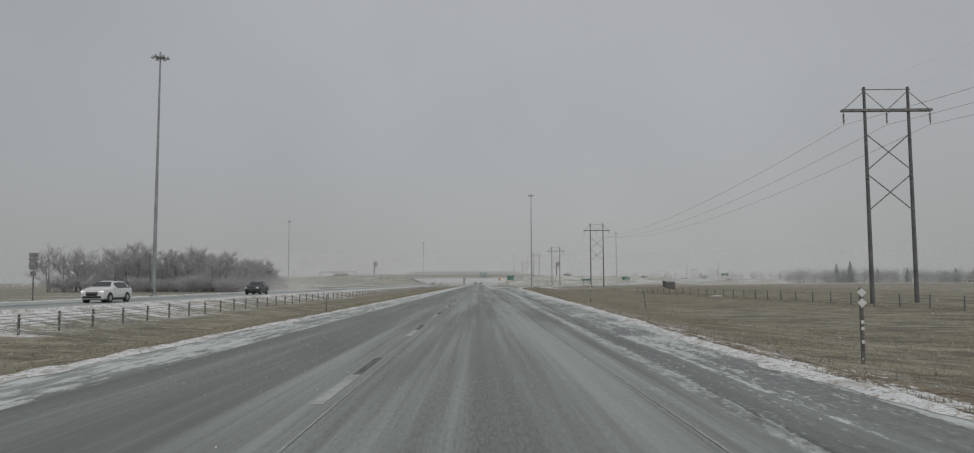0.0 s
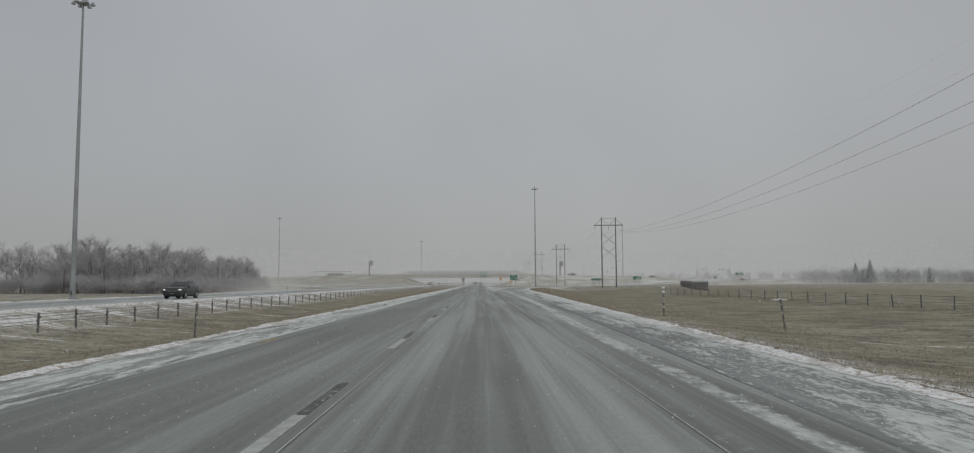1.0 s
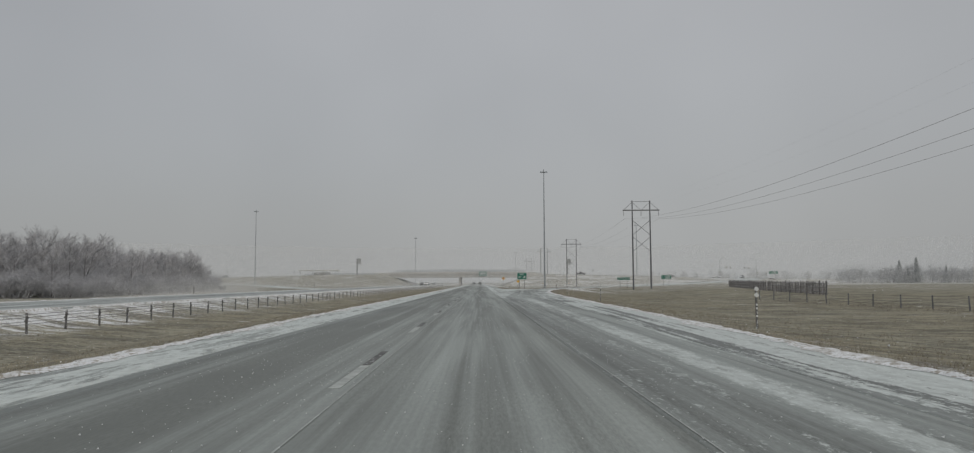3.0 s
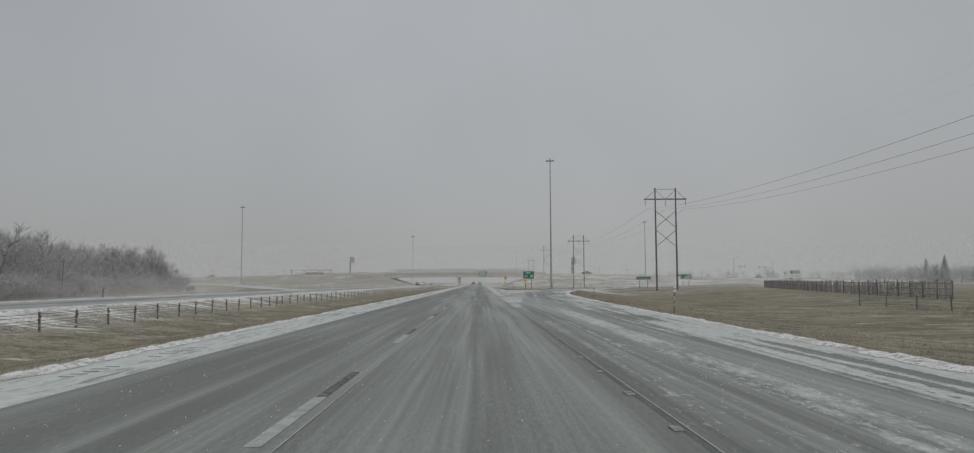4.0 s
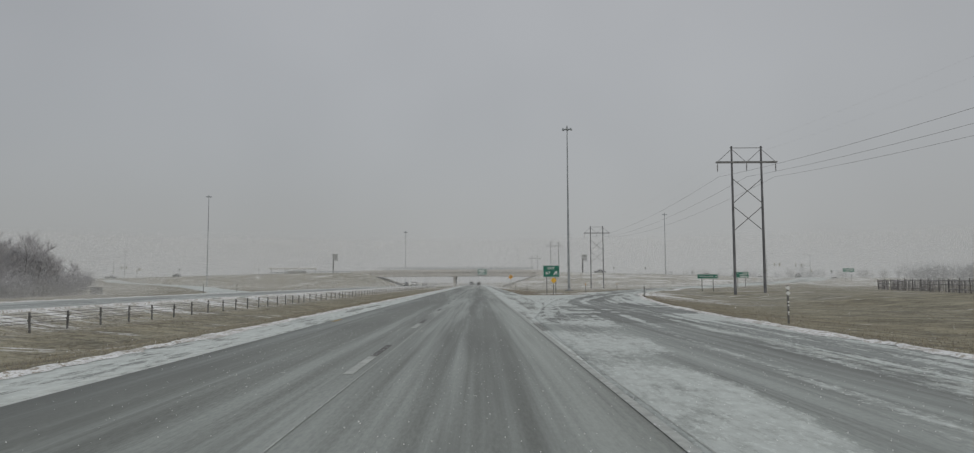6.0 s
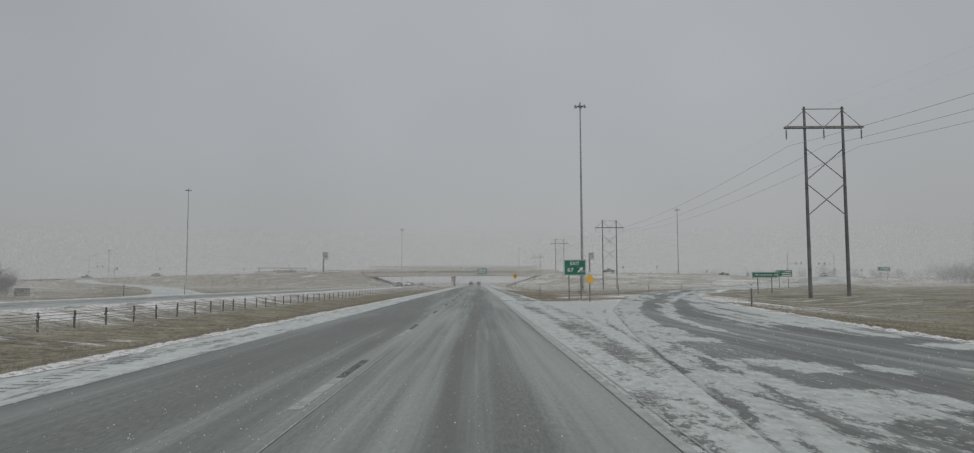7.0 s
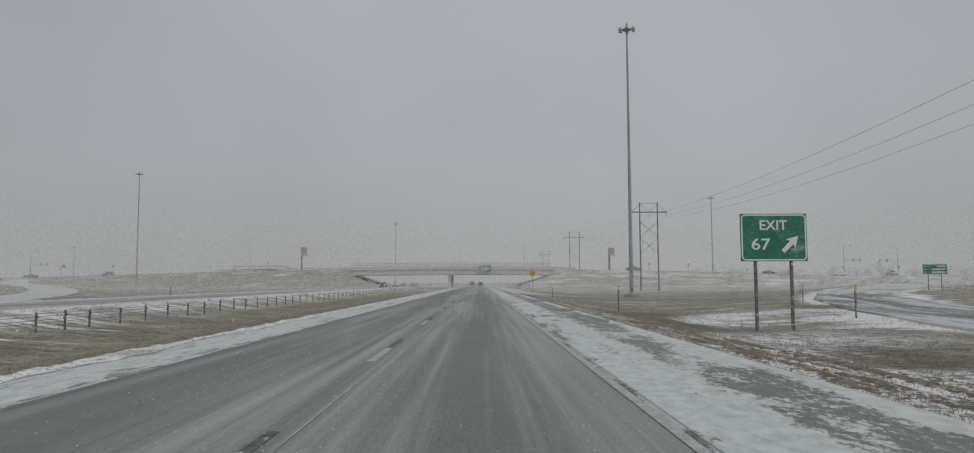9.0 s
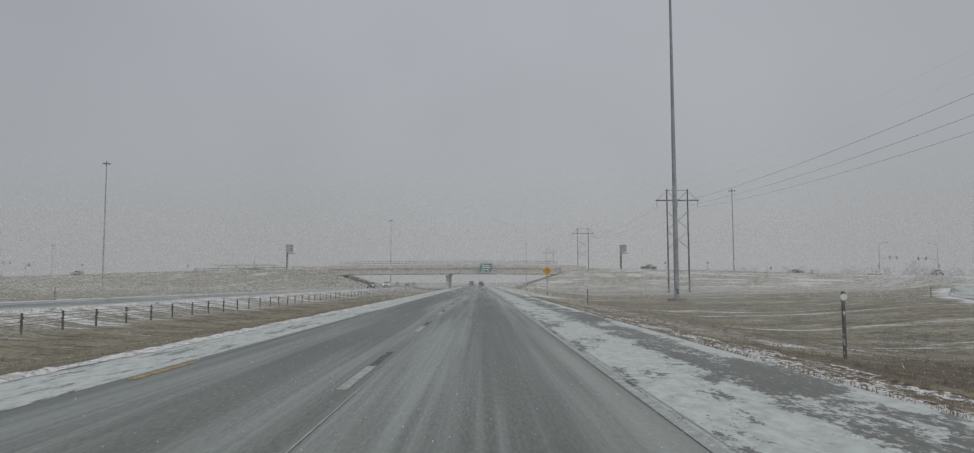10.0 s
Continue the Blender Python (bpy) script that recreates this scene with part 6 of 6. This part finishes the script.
rng = random.Random(21)
sp = []
for i in range(26000):
    y = rng.uniform(4, 300)
    sp.append((-7.15 - abs(rng.gauss(0, 1.0)) ** 1.3 * 2.2, y, rng.uniform(0.5, 1.2)))
for i in range(26000):
    y = rng.uniform(4, 330)
    e = ramp_r(y) if y < NOSE else 4.9
    sp.append((e + 0.25 + abs(rng.gauss(0, 1.0)) ** 1.3 * 2.4, y, rng.uniform(0.5, 1.2)))
for i in range(30000):
    y = rng.uniform(8, 300)
    sp.append((rng.uniform(-24, -8), y, rng.uniform(0.8, 1.8)))
    y = rng.uniform(8, 330)
    e = ramp_r(y) if y < NOSE else 4.9
    sp.append((e + 0.6 + 26 * rng.random() ** 1.5, y, rng.uniform(0.8, 1.8)))
tufts("roadside_grass", sp, M_GRASSBLADE, 0.02, 0.07, 0.009, "short dry tan grass along the pavement")
sp = []
for i in range(9000):
    y = rng.uniform(10, 330)
    sp.append((36.2 + rng.gauss(0, 2.0), y * 0.5, rng.uniform(0.4, 1.3)))
    x = rng.choice((-7.4, ramp_r(y) + 0.5 if y < NOSE else 5.2))
    if rng.random() < 0.5:
        sp.append((x + rng.gauss(0, 0.25), y, rng.uniform(0.3, 0.7)))
for i in range(9000):
    y = rng.uniform(4, 330)
    e = ramp_r(y) if y < NOSE else 4.7
    sp.append((-6.95 - abs(rng.gauss(0, 0.16)), y, rng.uniform(0.7, 1.5)))
    sp.append((e + 0.08 + abs(rng.gauss(0, 0.14)), y, rng.uniform(0.4, 1.0)))
    sp.append((rng.uniform(-24, -8), y, rng.uniform(0.4, 1.1)))
    sp.append((e + 1 + 26 * rng.random() ** 1.5, y, rng.uniform(0.4, 1.1)))
tufts("dead_weeds", sp, M_WEED, 0.03, 0.15, 0.010, "dark dead weeds along fence and verge")

# ---------------------------------------------------------------- snow in the air
def flake_material():
    """Thin ice: half of the light is scattered back, half passes through."""
    m = bpy.data.materials.new("snowflake_ice")
    m.use_nodes = True
    nt = m.node_tree
    nt.nodes.remove(nt.nodes["Principled BSDF"])
    d, t, mx = node(nt, "ShaderNodeBsdfDiffuse"), node(nt, "ShaderNodeBsdfTranslucent"), node(nt, "ShaderNodeMixShader")
    for n in (d, t):
        n.inputs["Color"].default_value = (0.92, 0.93, 0.93, 1)
    nt.links.new(d.outputs[0], mx.inputs[1])
    nt.links.new(t.outputs[0], mx.inputs[2])
    nt.links.new(mx.outputs[0], nt.nodes["Material Output"].inputs["Surface"])
    return m


M_FLAKE = flake_material()


def snowflakes(name, places, radius, label):
    """Three-cornered flakes that ride the wind at a slant, each heading its own way."""
    n = len(places)
    rs = np.random.RandomState(n % 9973)
    head, slant, spin = rs.uniform(0, 2 * math.pi, n), np.radians(rs.normal(32, 6, n)), rs.uniform(0, 2 * math.pi, n)
    p = np.stack((-np.sin(head), np.cos(head), np.zeros(n)), 1)
    q = np.stack((-np.sin(slant) * np.cos(head), -np.sin(slant) * np.sin(head), np.cos(slant)), 1)
    c, s = np.cos(spin)[:, None], np.sin(spin)[:, None]
    a, b = p * c + q * s, q * c - p * s
    co = np.empty((n, 3, 3))
    for k in range(3):
        w = 2 * math.pi * k / 3
        co[:, k] = places + (a * math.cos(w) + b * math.sin(w)) * np.asarray(radius)[:, None]
    me = bpy.data.meshes.new(name)
    me.vertices.add(3 * n)
    me.vertices.foreach_set("co", co.ravel())
    me.loops.add(3 * n)
    me.loops.foreach_set("vertex_index", np.arange(3 * n, dtype=np.int32))
    me.polygons.add(n)
    me.polygons.foreach_set("loop_start", np.arange(0, 3 * n, 3, dtype=np.int32))
    me.update(calc_edges=True)
    me.materials.append(M_FLAKE)
    return tagged(new(name, me), label, "snow", kind="stuff")


rs = np.random.RandomState(77)
# single flakes over the road
x, y, z = rs.uniform(-14, 14, 6000), rs.uniform(3, 300, 6000), rs.uniform(0.08, 1.25, 6000)
keep = np.hypot(x, z - 1.36) > 1.5
snowflakes("falling_snow", np.stack((x, y, z), 1)[keep], rs.uniform(0.005, 0.011, keep.sum()), "small white snowflakes drifting in the air")
# spindrift creeping low across the lanes in long wisps
n = 110000
x, y, z = rs.uniform(-7.0, 9.0, n), rs.uniform(9, 330, n), np.minimum(0.03 + rs.exponential(0.16, n), 0.8)
wisp = np.sin(x * 1.1 + y * 0.14 + 1.3 * np.sin(y * 0.05)) * np.sin(y * 0.23 - x * 0.5) + 0.6 * np.sin(x * 2.7 - y * 0.06)
keep = rs.uniform(-1.0, 1.5, n) < wisp
snowflakes("spindrift", np.stack((x, y, z), 1)[keep], rs.uniform(0.005, 0.009, keep.sum()), "fine snow blown low across the highway lanes")
# the snowfall that veils the crossing road and all beyond it
n = 2300000
d, turn = rs.uniform(56, 400, n), rs.uniform(-0.96, 0.96, n)
high = 9 + 0.05 * d
keep = rs.uniform(0, 0.23, n) < high / d
d, turn, high = d[keep], turn[keep], high[keep]
x, y, z = d * np.sin(turn), 252 + d * np.cos(turn), rs.uniform(0, 1, len(d)) ** 1.35 * high - 0.2
keep = (y > 304) & (np.abs(x) < 0.69 * (y + 5))
snowflakes("distant_snowfall", np.stack((x, y, z), 1)[keep], (0.0004 * d)[keep], "dense snowfall far along the highway")
# snow blown off the far carriageway against the grove
n = 205000
f = rs.uniform(0, 1, n)
y, z = 192 + 113 * f, rs.exponential(1.9, n)
x = -(58.5 + 16 * f) + rs.uniform(-4.5, 11.0, n)
wisp = np.sin(y * 0.17 + z * 0.5) + 0.7 * np.sin(y * 0.41 - x * 0.3 + 1.0)
keep = (z < 8) & (rs.uniform(-1.6, 1.0, n) < wisp)
snowflakes("blowing_snow", np.stack((x, y, z - 0.9), 1)[keep], rs.uniform(0.022, 0.032, keep.sum()), "low cloud of fine snow blowing past the grove")
